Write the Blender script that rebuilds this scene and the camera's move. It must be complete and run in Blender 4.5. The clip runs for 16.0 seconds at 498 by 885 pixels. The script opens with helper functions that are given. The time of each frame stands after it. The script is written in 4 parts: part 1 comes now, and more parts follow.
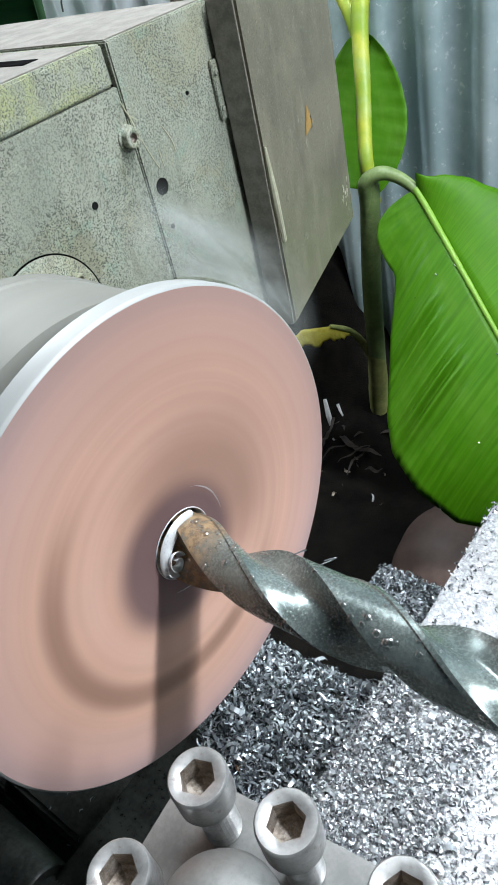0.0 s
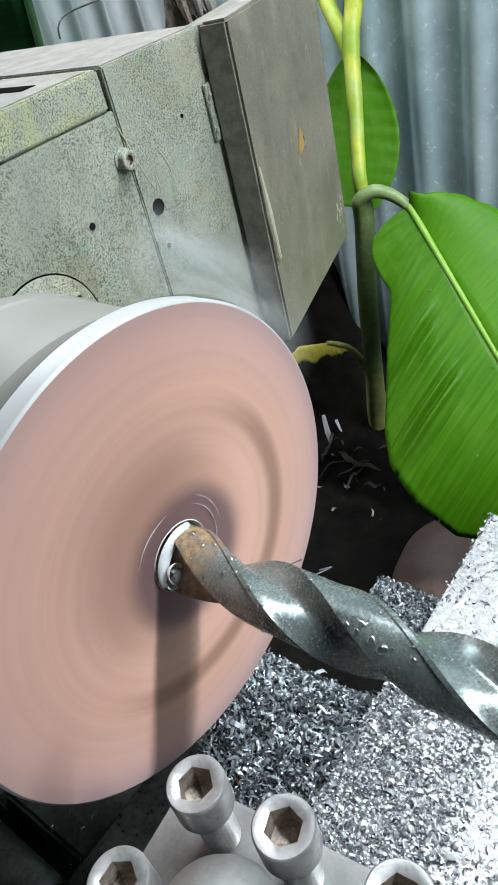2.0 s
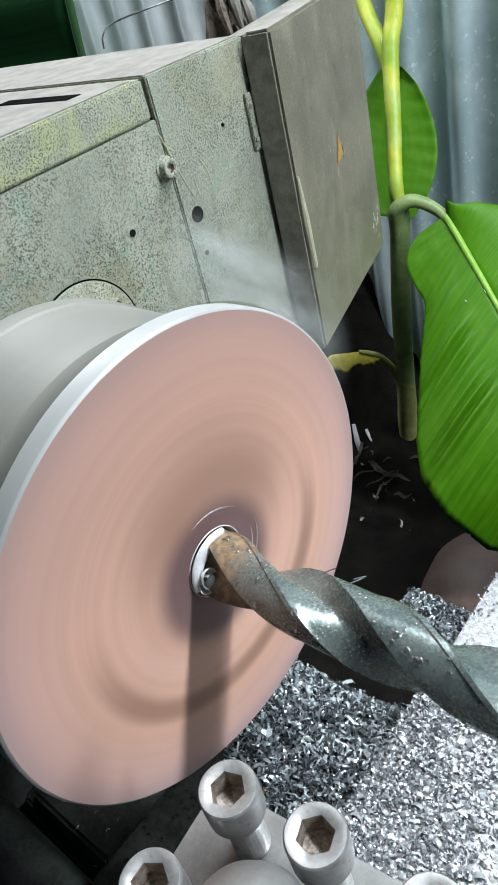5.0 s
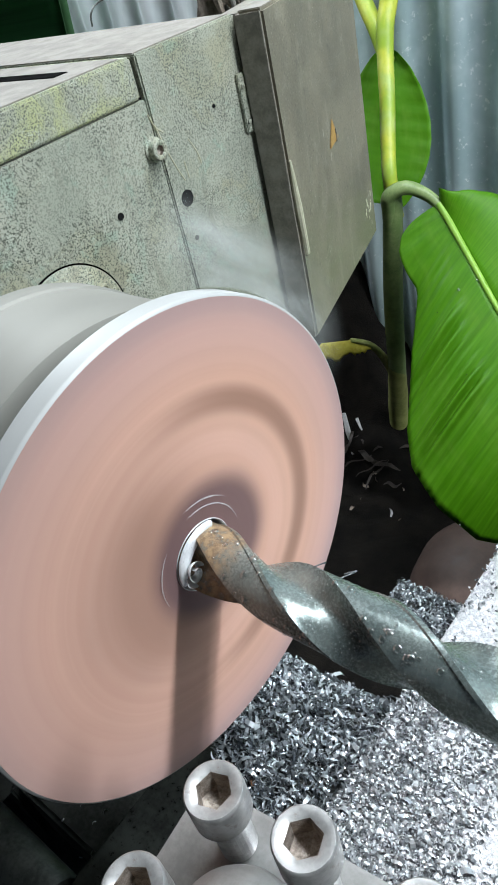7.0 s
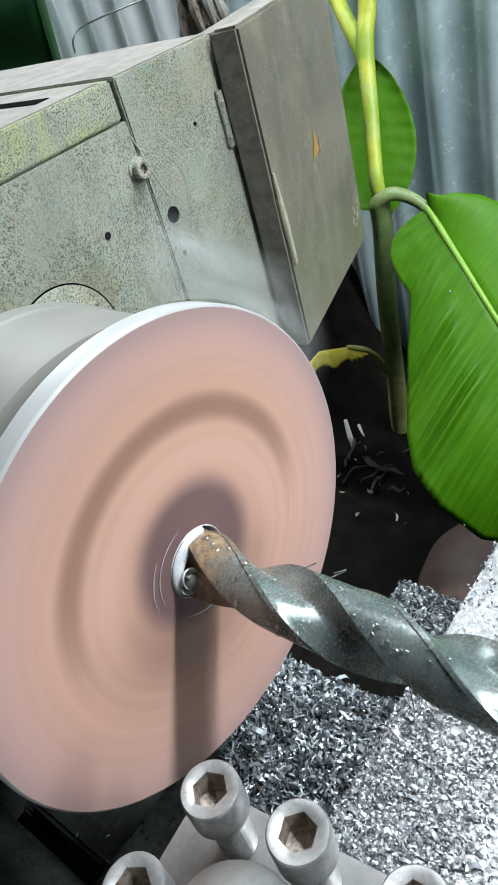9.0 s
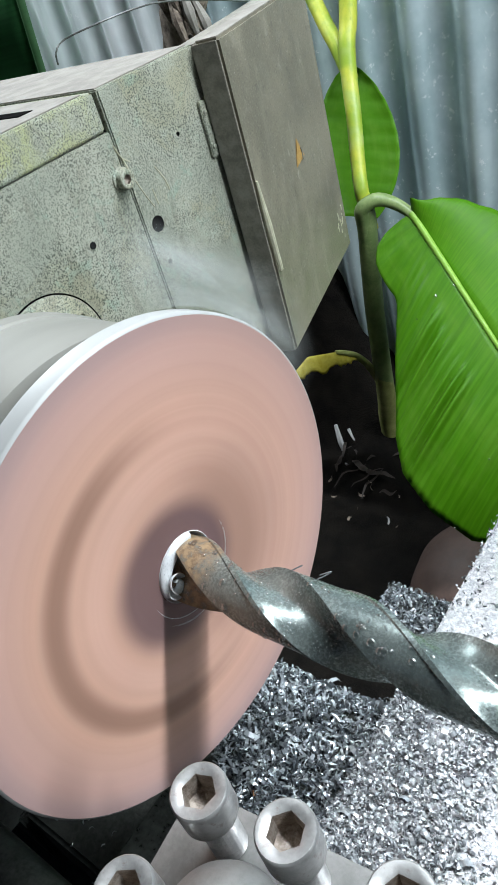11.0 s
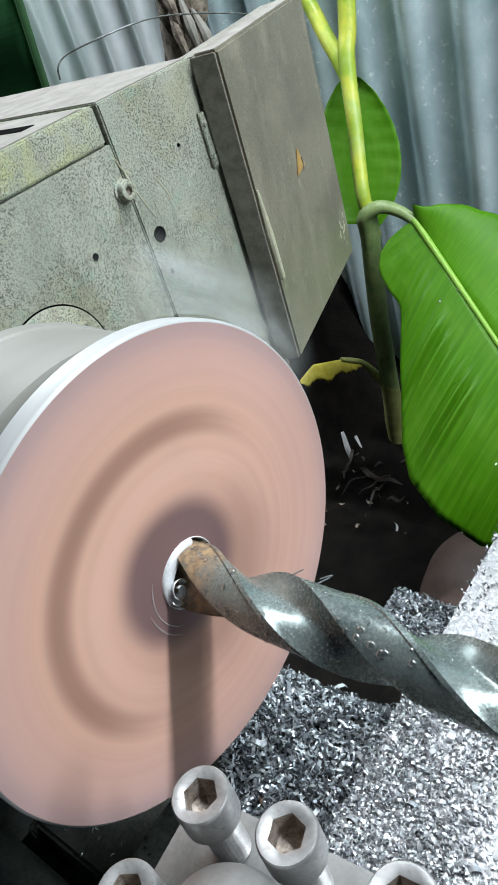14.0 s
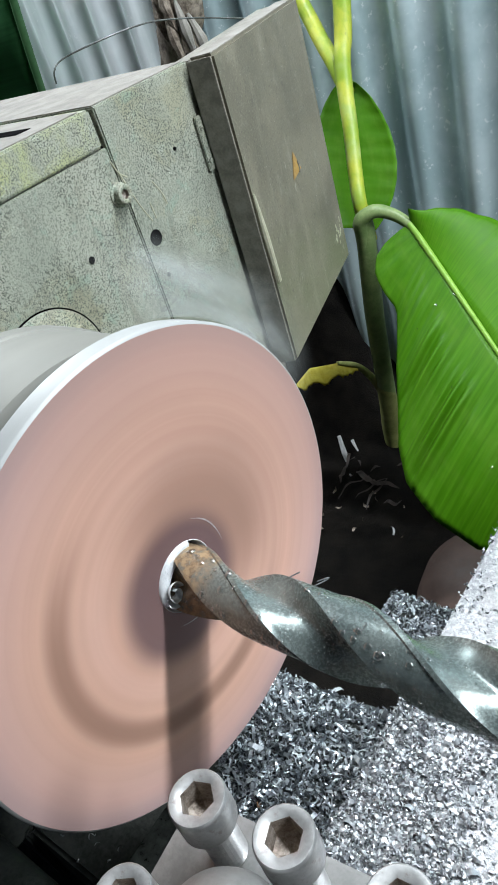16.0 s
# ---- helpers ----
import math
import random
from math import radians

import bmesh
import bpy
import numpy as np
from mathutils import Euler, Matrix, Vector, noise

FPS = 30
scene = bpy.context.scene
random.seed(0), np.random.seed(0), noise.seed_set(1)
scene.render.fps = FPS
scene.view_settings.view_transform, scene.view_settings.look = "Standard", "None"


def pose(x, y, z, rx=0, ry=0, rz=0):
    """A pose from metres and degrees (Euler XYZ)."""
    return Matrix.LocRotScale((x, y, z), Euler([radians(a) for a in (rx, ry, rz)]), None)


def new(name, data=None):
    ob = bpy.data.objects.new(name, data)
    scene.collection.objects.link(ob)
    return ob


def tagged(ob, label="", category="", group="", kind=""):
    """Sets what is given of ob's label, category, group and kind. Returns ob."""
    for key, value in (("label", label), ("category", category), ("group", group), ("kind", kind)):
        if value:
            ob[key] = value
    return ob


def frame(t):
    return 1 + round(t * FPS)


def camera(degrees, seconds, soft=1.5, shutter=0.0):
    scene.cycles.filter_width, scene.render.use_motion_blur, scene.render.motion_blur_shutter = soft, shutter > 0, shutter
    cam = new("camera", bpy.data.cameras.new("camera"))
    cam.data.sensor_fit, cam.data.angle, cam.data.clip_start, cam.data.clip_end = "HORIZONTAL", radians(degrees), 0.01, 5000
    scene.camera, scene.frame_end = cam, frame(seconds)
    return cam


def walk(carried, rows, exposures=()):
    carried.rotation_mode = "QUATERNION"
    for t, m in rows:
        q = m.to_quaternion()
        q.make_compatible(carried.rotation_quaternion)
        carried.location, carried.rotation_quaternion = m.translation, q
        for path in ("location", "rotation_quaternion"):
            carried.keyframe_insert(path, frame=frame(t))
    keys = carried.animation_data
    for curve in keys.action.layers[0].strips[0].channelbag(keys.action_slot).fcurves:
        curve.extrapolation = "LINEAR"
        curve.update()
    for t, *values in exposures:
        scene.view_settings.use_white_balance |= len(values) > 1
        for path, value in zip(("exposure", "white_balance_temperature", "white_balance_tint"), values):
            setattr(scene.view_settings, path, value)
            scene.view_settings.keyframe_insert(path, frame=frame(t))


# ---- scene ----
cam = camera(38.60, 16.0, soft=1.2, shutter=0.5)
# seconds, eye in metres, turn in degrees; the spindle axis is the x axis
PATH = [
    (0.0, 0.16701, -0.11120, 0.19688, 50.524, 11.821, 36.721),
    (0.5, 0.16688, -0.11189, 0.19672, 50.610, 11.532, 36.482),
    (1.0, 0.16704, -0.11232, 0.19742, 50.808, 11.511, 36.605),
    (1.5, 0.16924, -0.11336, 0.19799, 51.595, 12.152, 36.839),
    (2.0, 0.17143, -0.11381, 0.19790, 51.849, 12.404, 36.270),
    (2.5, 0.17271, -0.11519, 0.19863, 52.402, 12.247, 35.984),
    (3.0, 0.17276, -0.11459, 0.19851, 52.188, 12.463, 36.015),
    (3.5, 0.17022, -0.11533, 0.19854, 52.730, 12.607, 37.618),
    (4.0, 0.17011, -0.11684, 0.19938, 53.216, 12.851, 38.508),
    (6.5, 0.16524, -0.11406, 0.19775, 52.307, 12.223, 38.900),
    (7.0, 0.16433, -0.11198, 0.19575, 51.911, 11.927, 38.425),
    (7.5, 0.16602, -0.11032, 0.19555, 51.316, 12.768, 38.037),
    (8.0, 0.16877, -0.11058, 0.19512, 51.779, 13.695, 38.194),
    (8.5, 0.17027, -0.11014, 0.19498, 51.888, 13.936, 37.749),
    (9.0, 0.17373, -0.11165, 0.19549, 52.630, 14.378, 37.221),
    (9.5, 0.17554, -0.11215, 0.19556, 52.921, 14.432, 36.643),
    (12.0, 0.17906, -0.11192, 0.19618, 52.975, 15.195, 36.182),
    (12.5, 0.18020, -0.11240, 0.19581, 53.531, 15.727, 36.569),
    (13.0, 0.18148, -0.11248, 0.19512, 53.795, 16.031, 36.369),
    (13.5, 0.18116, -0.11169, 0.19460, 53.479, 15.827, 35.922),
    (14.0, 0.18141, -0.11196, 0.19501, 53.661, 15.940, 36.139),
    (14.5, 0.18135, -0.11255, 0.19514, 53.879, 16.041, 36.392),
    (15.0, 0.18115, -0.11146, 0.19389, 54.007, 16.202, 36.352),
    (15.5, 0.18084, -0.11143, 0.19387, 53.791, 15.967, 35.983),
    (16.0, 0.18107, -0.11215, 0.19415, 53.929, 15.852, 35.841),
]
walk(cam, [(t, pose(*place)) for t, *place in PATH])
FEED = 0.0022          # the carriage creeps this far towards the headstock
SPIN = 1305.0          # degrees a second of the spindle

# ---- light ----
SUN_WAY = Vector((0.30, 0.485, 1.0)).normalized()
world = bpy.data.worlds.new("sky")
scene.world = world
world.use_nodes = True
wn = world.node_tree.nodes
sky = wn.new("ShaderNodeTexSky")
sky.sky_type = "NISHITA"
sky.sun_disc = False
sky.sun_elevation = math.asin(SUN_WAY.z)
sky.sun_rotation = math.atan2(SUN_WAY.x, SUN_WAY.y)
sky.dust_density = 4.0
sky.air_density = 1.0
wn["Background"].inputs["Strength"].default_value = 0.016
world.node_tree.links.new(sky.outputs[0], wn["Background"].inputs["Color"])
# daylight falls through the long gap between the roof's edge and the fence
gap = new("roof_gap_light", bpy.data.lights.new("roof_gap_light", "AREA"))
gap.data.shape, gap.data.size, gap.data.size_y = "RECTANGLE", 3.4, 0.09
gap.data.energy = 67.0
gap.data.color = (0.86, 0.935, 1.0)
gap.matrix_world = pose(1.5, 0.485, 1.0)
# fill lamp added to brighten the far left fence sheets; its gap is unseen
fence_fill = new("far_roof_gap_light", bpy.data.lights.new("far_roof_gap_light", "AREA"))
fence_fill.data.shape, fence_fill.data.size, fence_fill.data.size_y = "RECTANGLE", 0.6, 0.09
fence_fill.data.energy = 16.0
fence_fill.data.color = (0.86, 0.935, 1.0)
fence_fill.matrix_world = pose(-1.25, 0.56, 1.0)
scene.view_settings.exposure = 0.3


# ---- materials ----
class Paint:
    """A principled material with small helpers for its nodes."""

    def __init__(self, name, rough=0.5, metal=0.0, space="Object"):
        self.mat = bpy.data.materials.new(name)
        self.mat.use_nodes = True
        self.tree = self.mat.node_tree
        self.bsdf = self.tree.nodes["Principled BSDF"]
        self.coord = self.tree.nodes.new("ShaderNodeTexCoord").outputs[space]
        self.bsdf.inputs["Roughness"].default_value = rough
        self.bsdf.inputs["Metallic"].default_value = metal
        self.height = None

    def plug(self, value, socket):
        if isinstance(value, bpy.types.NodeSocket):
            self.tree.links.new(value, socket)
        elif isinstance(value, tuple) and len(value) == 3 and socket.type == "RGBA":
            socket.default_value = (*value, 1)
        else:
            socket.default_value = value

    def noise(self, scale, detail=4, rough=0.6, stretch=None, distort=0.0):
        n = self.tree.nodes.new("ShaderNodeTexNoise")
        n.inputs["Scale"].default_value, n.inputs["Detail"].default_value = scale, detail
        n.inputs["Roughness"].default_value, n.inputs["Distortion"].default_value = rough, distort
        self.plug(self.mapped(stretch), n.inputs["Vector"])
        return n.outputs["Fac"]

    def mapped(self, stretch):
        if not stretch:
            return self.coord
        m = self.tree.nodes.new("ShaderNodeMapping")
        m.inputs["Scale"].default_value = stretch
        self.plug(self.coord, m.inputs["Vector"])
        return m.outputs[0]

    def cells(self, scale, stretch=None, feature="F1"):
        n = self.tree.nodes.new("ShaderNodeTexVoronoi")
        n.feature = feature
        n.inputs["Scale"].default_value = scale
        self.plug(self.mapped(stretch), n.inputs["Vector"])
        return n.outputs["Distance"]

    def math(self, op, a, b=0.0, clamp=False):
        n = self.tree.nodes.new("ShaderNodeMath")
        n.operation, n.use_clamp = op, clamp
        self.plug(a, n.inputs[0])
        self.plug(b, n.inputs[1])
        return n.outputs[0]

    def ramp(self, fac, low, high, out0=0.0, out1=1.0):
        n = self.tree.nodes.new("ShaderNodeMapRange")
        n.interpolation_type = "SMOOTHSTEP"
        for i, v in enumerate((fac, low, high, out0, out1)):
            self.plug(v, n.inputs[i])
        return n.outputs[0]

    def mix(self, fac, a, b):
        n = self.tree.nodes.new("ShaderNodeMix")
        n.data_type = "RGBA"
        self.plug(fac, n.inputs[0])
        self.plug(a, n.inputs[6])
        self.plug(b, n.inputs[7])
        return n.outputs[2]

    def split(self):
        n = self.tree.nodes.new("ShaderNodeSeparateXYZ")
        self.plug(self.coord, n.inputs[0])
        return n.outputs

    def island(self):
        return self.tree.nodes.new("ShaderNodeNewGeometry").outputs["Random Per Island"]

    def colour(self, c):
        self.plug(c, self.bsdf.inputs["Base Color"])
        return self

    def roughness(self, r):
        self.plug(r, self.bsdf.inputs["Roughness"])
        return self

    def bump(self, h, strength=0.3, distance=0.001):
        n = self.tree.nodes.new("ShaderNodeBump")
        n.inputs["Strength"].default_value, n.inputs["Distance"].default_value = strength, distance
        self.plug(h, n.inputs["Height"])
        self.plug(n.outputs[0], self.bsdf.inputs["Normal"])
        return self


def plain(name, a, b, scale, rough=0.5, metal=0.0, bump=0.2, fine=6.0, distance=0.0005):
    """Two tones in broad patches, with a finer grain in colour and relief."""
    p = Paint(name, rough, metal)
    broad, grain = p.noise(scale, 5), p.noise(scale * fine, 6, 0.7)
    both = p.math("ADD", p.math("MULTIPLY", broad, 0.6), p.math("MULTIPLY", grain, 0.4))
    p.colour(p.mix(p.ramp(both, 0.36, 0.64), a, b))
    p.roughness(p.ramp(grain, 0.3, 0.7, max(rough - 0.1, 0.03), min(rough + 0.12, 1)))
    p.bump(grain, bump, distance)
    return p.mat


def make_headstock_paint(name="headstock_paint", moss=True):
    """Old machine enamel: tinted patches, dried coolant runs, dark oily specks and wandering pale etch marks."""
    p = Paint(name, 0.5)
    broad = p.noise(22, 5)
    grain = p.noise(980, 3, 0.65, distort=0.5)
    coarse = p.noise(420, 5, 0.75, distort=1.0)
    dots = p.cells(430)
    base = p.mix(p.ramp(broad, 0.35, 0.65), (0.335, 0.355, 0.285), (0.425, 0.435, 0.350))
    patch = p.ramp(p.noise(26, 6, 0.7, distort=1.4), 0.36, 0.64)
    if moss:
        base = p.mix(p.math("MULTIPLY", patch, 0.8), base, (0.46, 0.485, 0.235))
    else:
        base = p.mix(p.math("MULTIPLY", p.ramp(p.noise(15, 5, 0.65, distort=0.8), 0.5, 0.64), 0.55), base, (0.36, 0.34, 0.21))
        base = p.mix(p.math("MULTIPLY", p.ramp(p.noise(34, 5, 0.7, distort=1.2), 0.54, 0.66), 0.5), base, (0.30, 0.43, 0.34))
    runs = p.ramp(p.noise(48, 5, 0.65, stretch=(1, 1, 0.22), distort=0.5), 0.54, 0.68)
    base = p.mix(p.math("MULTIPLY", runs, 0.4), base, (0.20, 0.185, 0.135))
    worn = p.ramp(p.noise(60, 6, 0.75), 0.58, 0.68)
    base = p.mix(p.math("MULTIPLY", worn, 0.5), base, (0.52, 0.56, 0.47))
    # thin wandering lines, only within some patches
    line = p.ramp(p.math("ABSOLUTE", p.math("SUBTRACT", p.noise(62, 3, 0.55, distort=2.2), 0.5)), 0.014, 0.004)
    etched = p.math("MULTIPLY", line, p.ramp(p.noise(19, 3), 0.50, 0.60))
    base = p.mix(p.math("MULTIPLY", etched, 0.65), base, (0.56, 0.59, 0.47))
    speck = p.ramp(grain, 0.51, 0.41)
    oily = p.ramp(p.noise(30, 3), 0.34, 0.60)
    base = p.mix(p.math("MULTIPLY", speck, p.math("MULTIPLY_ADD", oily, 0.5, True)), base, (0.085, 0.095, 0.072))
    p.tree.nodes[-2].inputs[2].default_value = 0.40
    flaked = p.math("MULTIPLY", p.ramp(coarse, 0.40, 0.33), 0.5)
    base = p.mix(flaked, base, (0.115, 0.115, 0.085))
    wet = p.ramp(dots, 0.11, 0.04)
    base = p.mix(p.math("MULTIPLY", wet, 0.4), base, (0.66, 0.69, 0.62))
    p.colour(base)
    p.roughness(p.ramp(grain, 0.3, 0.7, 0.32, 0.6))
    relief = p.math("ADD", p.math("MULTIPLY", grain, 0.7), p.math("ADD", p.math("MULTIPLY", coarse, 0.7), p.math("MULTIPLY", etched, 0.8)))
    p.bump(relief, 0.5, 0.0007)
    return p.mat


def make_disc_face():
    """Copper-brown face, darker at the centre, with a curved dark band and one duller side."""
    p = Paint("disc_face", 0.55, 0.12)
    p.bsdf.inputs["Specular IOR Level"].default_value = 0.2
    x, y, z = p.split()
    R = 0.1
    rad = p.math("DIVIDE", p.math("SQRT", p.math("ADD", p.math("MULTIPLY", y, y), p.math("MULTIPLY", z, z))), R)

    def away(cy, cz):
        dy, dz = p.math("SUBTRACT", y, cy * R), p.math("SUBTRACT", z, cz * R)
        return p.math("DIVIDE", p.math("SQRT", p.math("ADD", p.math("MULTIPLY", dy, dy), p.math("MULTIPLY", dz, dz))), R)

    turned = Paint.noise(p, 60, 3, 0.6)
    rings = p.tree.nodes.new("ShaderNodeTexNoise")
    rings.noise_dimensions = "1D"
    rings.inputs["Scale"].default_value, rings.inputs["Detail"].default_value = 14, 5
    p.plug(rad, rings.inputs["W"])
    base = p.mix(p.ramp(rings.outputs["Fac"], 0.25, 0.75), (0.705, 0.405, 0.312), (0.785, 0.475, 0.372))
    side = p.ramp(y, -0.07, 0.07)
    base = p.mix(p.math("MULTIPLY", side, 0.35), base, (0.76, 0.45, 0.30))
    base = p.mix(p.math("MULTIPLY", p.ramp(turned, 0.4, 0.7), 0.25), base, (0.50, 0.33, 0.27))
    edge = p.ramp(rad, 0.66, 0.97)
    base = p.mix(p.math("MULTIPLY", edge, 0.6), base, (0.63, 0.425, 0.405))
    rim = p.ramp(rad, 0.88, 0.985)
    base = p.mix(p.math("MULTIPLY", rim, 0.6), base, (0.39, 0.285, 0.285))
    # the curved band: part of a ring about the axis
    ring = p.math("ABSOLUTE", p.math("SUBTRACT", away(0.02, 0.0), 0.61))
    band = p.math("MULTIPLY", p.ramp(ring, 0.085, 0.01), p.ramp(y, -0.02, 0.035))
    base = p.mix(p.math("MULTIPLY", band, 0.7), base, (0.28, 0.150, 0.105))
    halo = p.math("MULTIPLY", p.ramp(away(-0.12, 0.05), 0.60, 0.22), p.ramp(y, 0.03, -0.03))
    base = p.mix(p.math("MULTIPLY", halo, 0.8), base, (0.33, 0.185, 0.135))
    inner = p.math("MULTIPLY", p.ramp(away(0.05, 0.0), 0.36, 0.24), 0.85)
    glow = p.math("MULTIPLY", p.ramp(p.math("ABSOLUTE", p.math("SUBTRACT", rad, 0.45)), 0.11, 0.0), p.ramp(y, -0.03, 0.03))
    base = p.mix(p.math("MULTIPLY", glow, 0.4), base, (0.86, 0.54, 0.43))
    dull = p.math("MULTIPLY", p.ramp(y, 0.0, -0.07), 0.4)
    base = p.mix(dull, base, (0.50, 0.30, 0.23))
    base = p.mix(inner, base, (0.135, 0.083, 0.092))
    p.colour(base)
    p.bump(rings.outputs["Fac"], 0.08, 0.0005)
    return p.mat


def make_drill_steel():
    """Blued high-speed steel, wet, rusty for the last centimetres towards the point."""
    p = Paint("drill_steel", 0.3, 0.55)
    x, y, z = p.split()
    grain, broad = p.noise(900, 4, 0.7), p.noise(70, 5, 0.65)
    base = p.mix(p.ramp(broad, 0.35, 0.65), (0.150, 0.190, 0.182), (0.240, 0.285, 0.270))
    base = p.mix(p.math("MULTIPLY", p.ramp(grain, 0.56, 0.72), 0.3), base, (0.50, 0.53, 0.51))
    out = p.math("SQRT", p.math("ADD", p.math("MULTIPLY", y, y), p.math("MULTIPLY", z, z)))
    # fine spray caught in the flutes, its sparkle painted as pale dots
    spray = p.math("MULTIPLY", p.ramp(p.cells(900), 0.30, 0.14), p.ramp(p.noise(60, 3), 0.40, 0.56))
    spray = p.math("MULTIPLY", spray, p.ramp(out, 0.0126, 0.0105, 0.15, 1.0))
    base = p.mix(p.math("MULTIPLY", spray, 0.8), base, (0.84, 0.88, 0.87))
    near = p.ramp(p.math("ADD", x, p.math("MULTIPLY", broad, 0.016)), 0.034, 0.020)
    rust = p.math("MULTIPLY", near, p.ramp(p.noise(160, 5, 0.7), 0.28, 0.52))
    tone = p.mix(p.ramp(p.noise(330, 5, 0.7), 0.35, 0.65), (0.17, 0.095, 0.045), (0.40, 0.27, 0.145))
    base = p.mix(p.math("MULTIPLY", rust, 0.9), base, tone)
    p.colour(base)
    p.plug(p.math("SUBTRACT", 0.55, p.math("MULTIPLY", rust, 0.5)), p.bsdf.inputs["Metallic"])
    p.roughness(p.math("ADD", p.ramp(grain, 0.3, 0.75, 0.20, 0.36), p.math("MULTIPLY", rust, 0.15)))
    p.bump(p.math("ADD", grain, p.math("MULTIPLY", spray, 1.2)), 0.25, 0.0003)
    return p.mat


def make_chip_steel(name, dark, light, rough=0.25):
    p = Paint(name, rough, 0.52)
    pick = p.island()
    p.colour(p.mix(p.math("POWER", pick, 1.4), dark, light))
    p.roughness(p.math("MULTIPLY_ADD", pick, 0.3, False))
    p.tree.nodes[-1].inputs[2].default_value = 0.18
    return p.mat


def make_slide_metal():
    p = Paint("slide_metal", 0.4, 0.75)
    fine, mid, broad = p.noise(1500, 3, 0.7), p.noise(420, 4, 0.65), p.noise(40, 4)
    base = p.mix(p.ramp(mid, 0.38, 0.62), (0.34, 0.35, 0.36), (0.62, 0.63, 0.64))
    base = p.mix(p.math("MULTIPLY", p.ramp(fine, 0.5, 0.36), 0.8), base, (0.10, 0.10, 0.11))
    base = p.mix(p.math("MULTIPLY", p.ramp(broad, 0.45, 0.65), 0.35), base, (0.42, 0.40, 0.39))
    p.colour(base)
    p.roughness(p.ramp(mid, 0.3, 0.7, 0.3, 0.55))
    p.bump(p.math("ADD", fine, mid), 0.35, 0.0007)
    return p.mat


def make_bolt_steel():
    p = Paint("bolt_steel", 0.38, 0.6)
    grain, broad = p.noise(700, 5, 0.7), p.noise(140, 4)
    base = p.mix(p.ramp(broad, 0.35, 0.65), (0.34, 0.34, 0.333), (0.50, 0.50, 0.49))
    base = p.mix(p.math("MULTIPLY", p.ramp(p.noise(260, 5, 0.7), 0.55, 0.68), 0.6), base, (0.24, 0.19, 0.165))
    p.colour(base)
    p.roughness(p.ramp(grain, 0.3, 0.7, 0.28, 0.5))
    p.bump(grain, 0.15, 0.0003)
    return p.mat


def make_box_paint():
    """Grey-olive enamel with pale dried splashes, downward runs, scuffs and dark grease."""
    p = Paint("box_paint", 0.45, 0.0)
    broad, mid, fine = p.noise(14, 5, 0.65), p.noise(60, 5, 0.7), p.noise(620, 4, 0.7)
    c = p.mix(p.ramp(broad, 0.35, 0.65), (0.150, 0.136, 0.098), (0.220, 0.200, 0.145))
    runs = p.ramp(p.noise(44, 5, 0.7, stretch=(1, 1, 0.16), distort=0.4), 0.52, 0.68)
    c = p.mix(p.math("MULTIPLY", runs, 0.35), c, (0.285, 0.265, 0.195))
    c = p.mix(p.math("MULTIPLY", p.ramp(mid, 0.56, 0.72), 0.45), c, (0.30, 0.285, 0.225))
    c = p.mix(p.math("MULTIPLY", p.ramp(mid, 0.42, 0.30), 0.5), c, (0.085, 0.08, 0.062))
    scuff = p.ramp(p.math("ABSOLUTE", p.math("SUBTRACT", p.noise(36, 3, 0.5, stretch=(1, 1, 0.5), distort=1.6), 0.5)), 0.007, 0.002)
    scuff = p.math("MULTIPLY", scuff, p.ramp(p.noise(17, 3), 0.52, 0.62))
    c = p.mix(p.math("MULTIPLY", scuff, 0.5), c, (0.42, 0.41, 0.33))
    c = p.mix(p.math("MULTIPLY", p.ramp(fine, 0.56, 0.68), 0.55), c, (0.35, 0.33, 0.26))
    c = p.mix(p.math("MULTIPLY", p.ramp(fine, 0.44, 0.34), 0.6), c, (0.065, 0.058, 0.042))
    flecks = p.math("MULTIPLY", p.ramp(p.cells(260), 0.10, 0.05), p.ramp(p.noise(40, 3), 0.5, 0.6))
    c = p.mix(p.math("MULTIPLY", flecks, 0.7), c, (0.62, 0.62, 0.56))
    p.colour(c)
    p.roughness(p.ramp(broad, 0.3, 0.7, 0.35, 0.6))
    p.bump(p.math("ADD", fine, mid), 0.15, 0.0005)
    return p.mat


def make_leaf(name, deep, bright, vein=(0.30, 0.46, 0.08), pleats=260, folded=85):
    p = Paint(name, 0.45, 0.0, "UV")
    lines = p.noise(1.0, 3, 0.6, stretch=(pleats, 2.5, 1))
    broad = p.noise(4, 4)
    c = p.mix(p.ramp(lines, 0.22, 0.8), deep, bright)
    c = p.mix(p.math("MULTIPLY", p.ramp(broad, 0.4, 0.7), 0.12), c, vein)
    # dark lines paint the shade in the pleats' creases
    fold_shade = p.noise(1.0, 2, 0.5, stretch=(folded, 0.9, 1))
    c = p.mix(p.math("MULTIPLY", p.ramp(fold_shade, 0.52, 0.70), 0.22), c, tuple(v * 0.4 for v in deep))
    p.colour(c)
    p.roughness(p.ramp(lines, 0.3, 0.7, 0.40, 0.55))
    p.bump(lines, 0.05, 0.001)
    p.bsdf.inputs["Specular IOR Level"].default_value = 0.28
    soft = p.tree.nodes.new("ShaderNodeBsdfTranslucent")
    p.plug(c, soft.inputs[0])
    both = p.tree.nodes.new("ShaderNodeMixShader")
    both.inputs[0].default_value = 0.38
    p.plug(p.bsdf.outputs[0], both.inputs[1])
    p.plug(soft.outputs[0], both.inputs[2])
    p.plug(both.outputs[0], p.tree.nodes["Material Output"].inputs[0])
    return p.mat


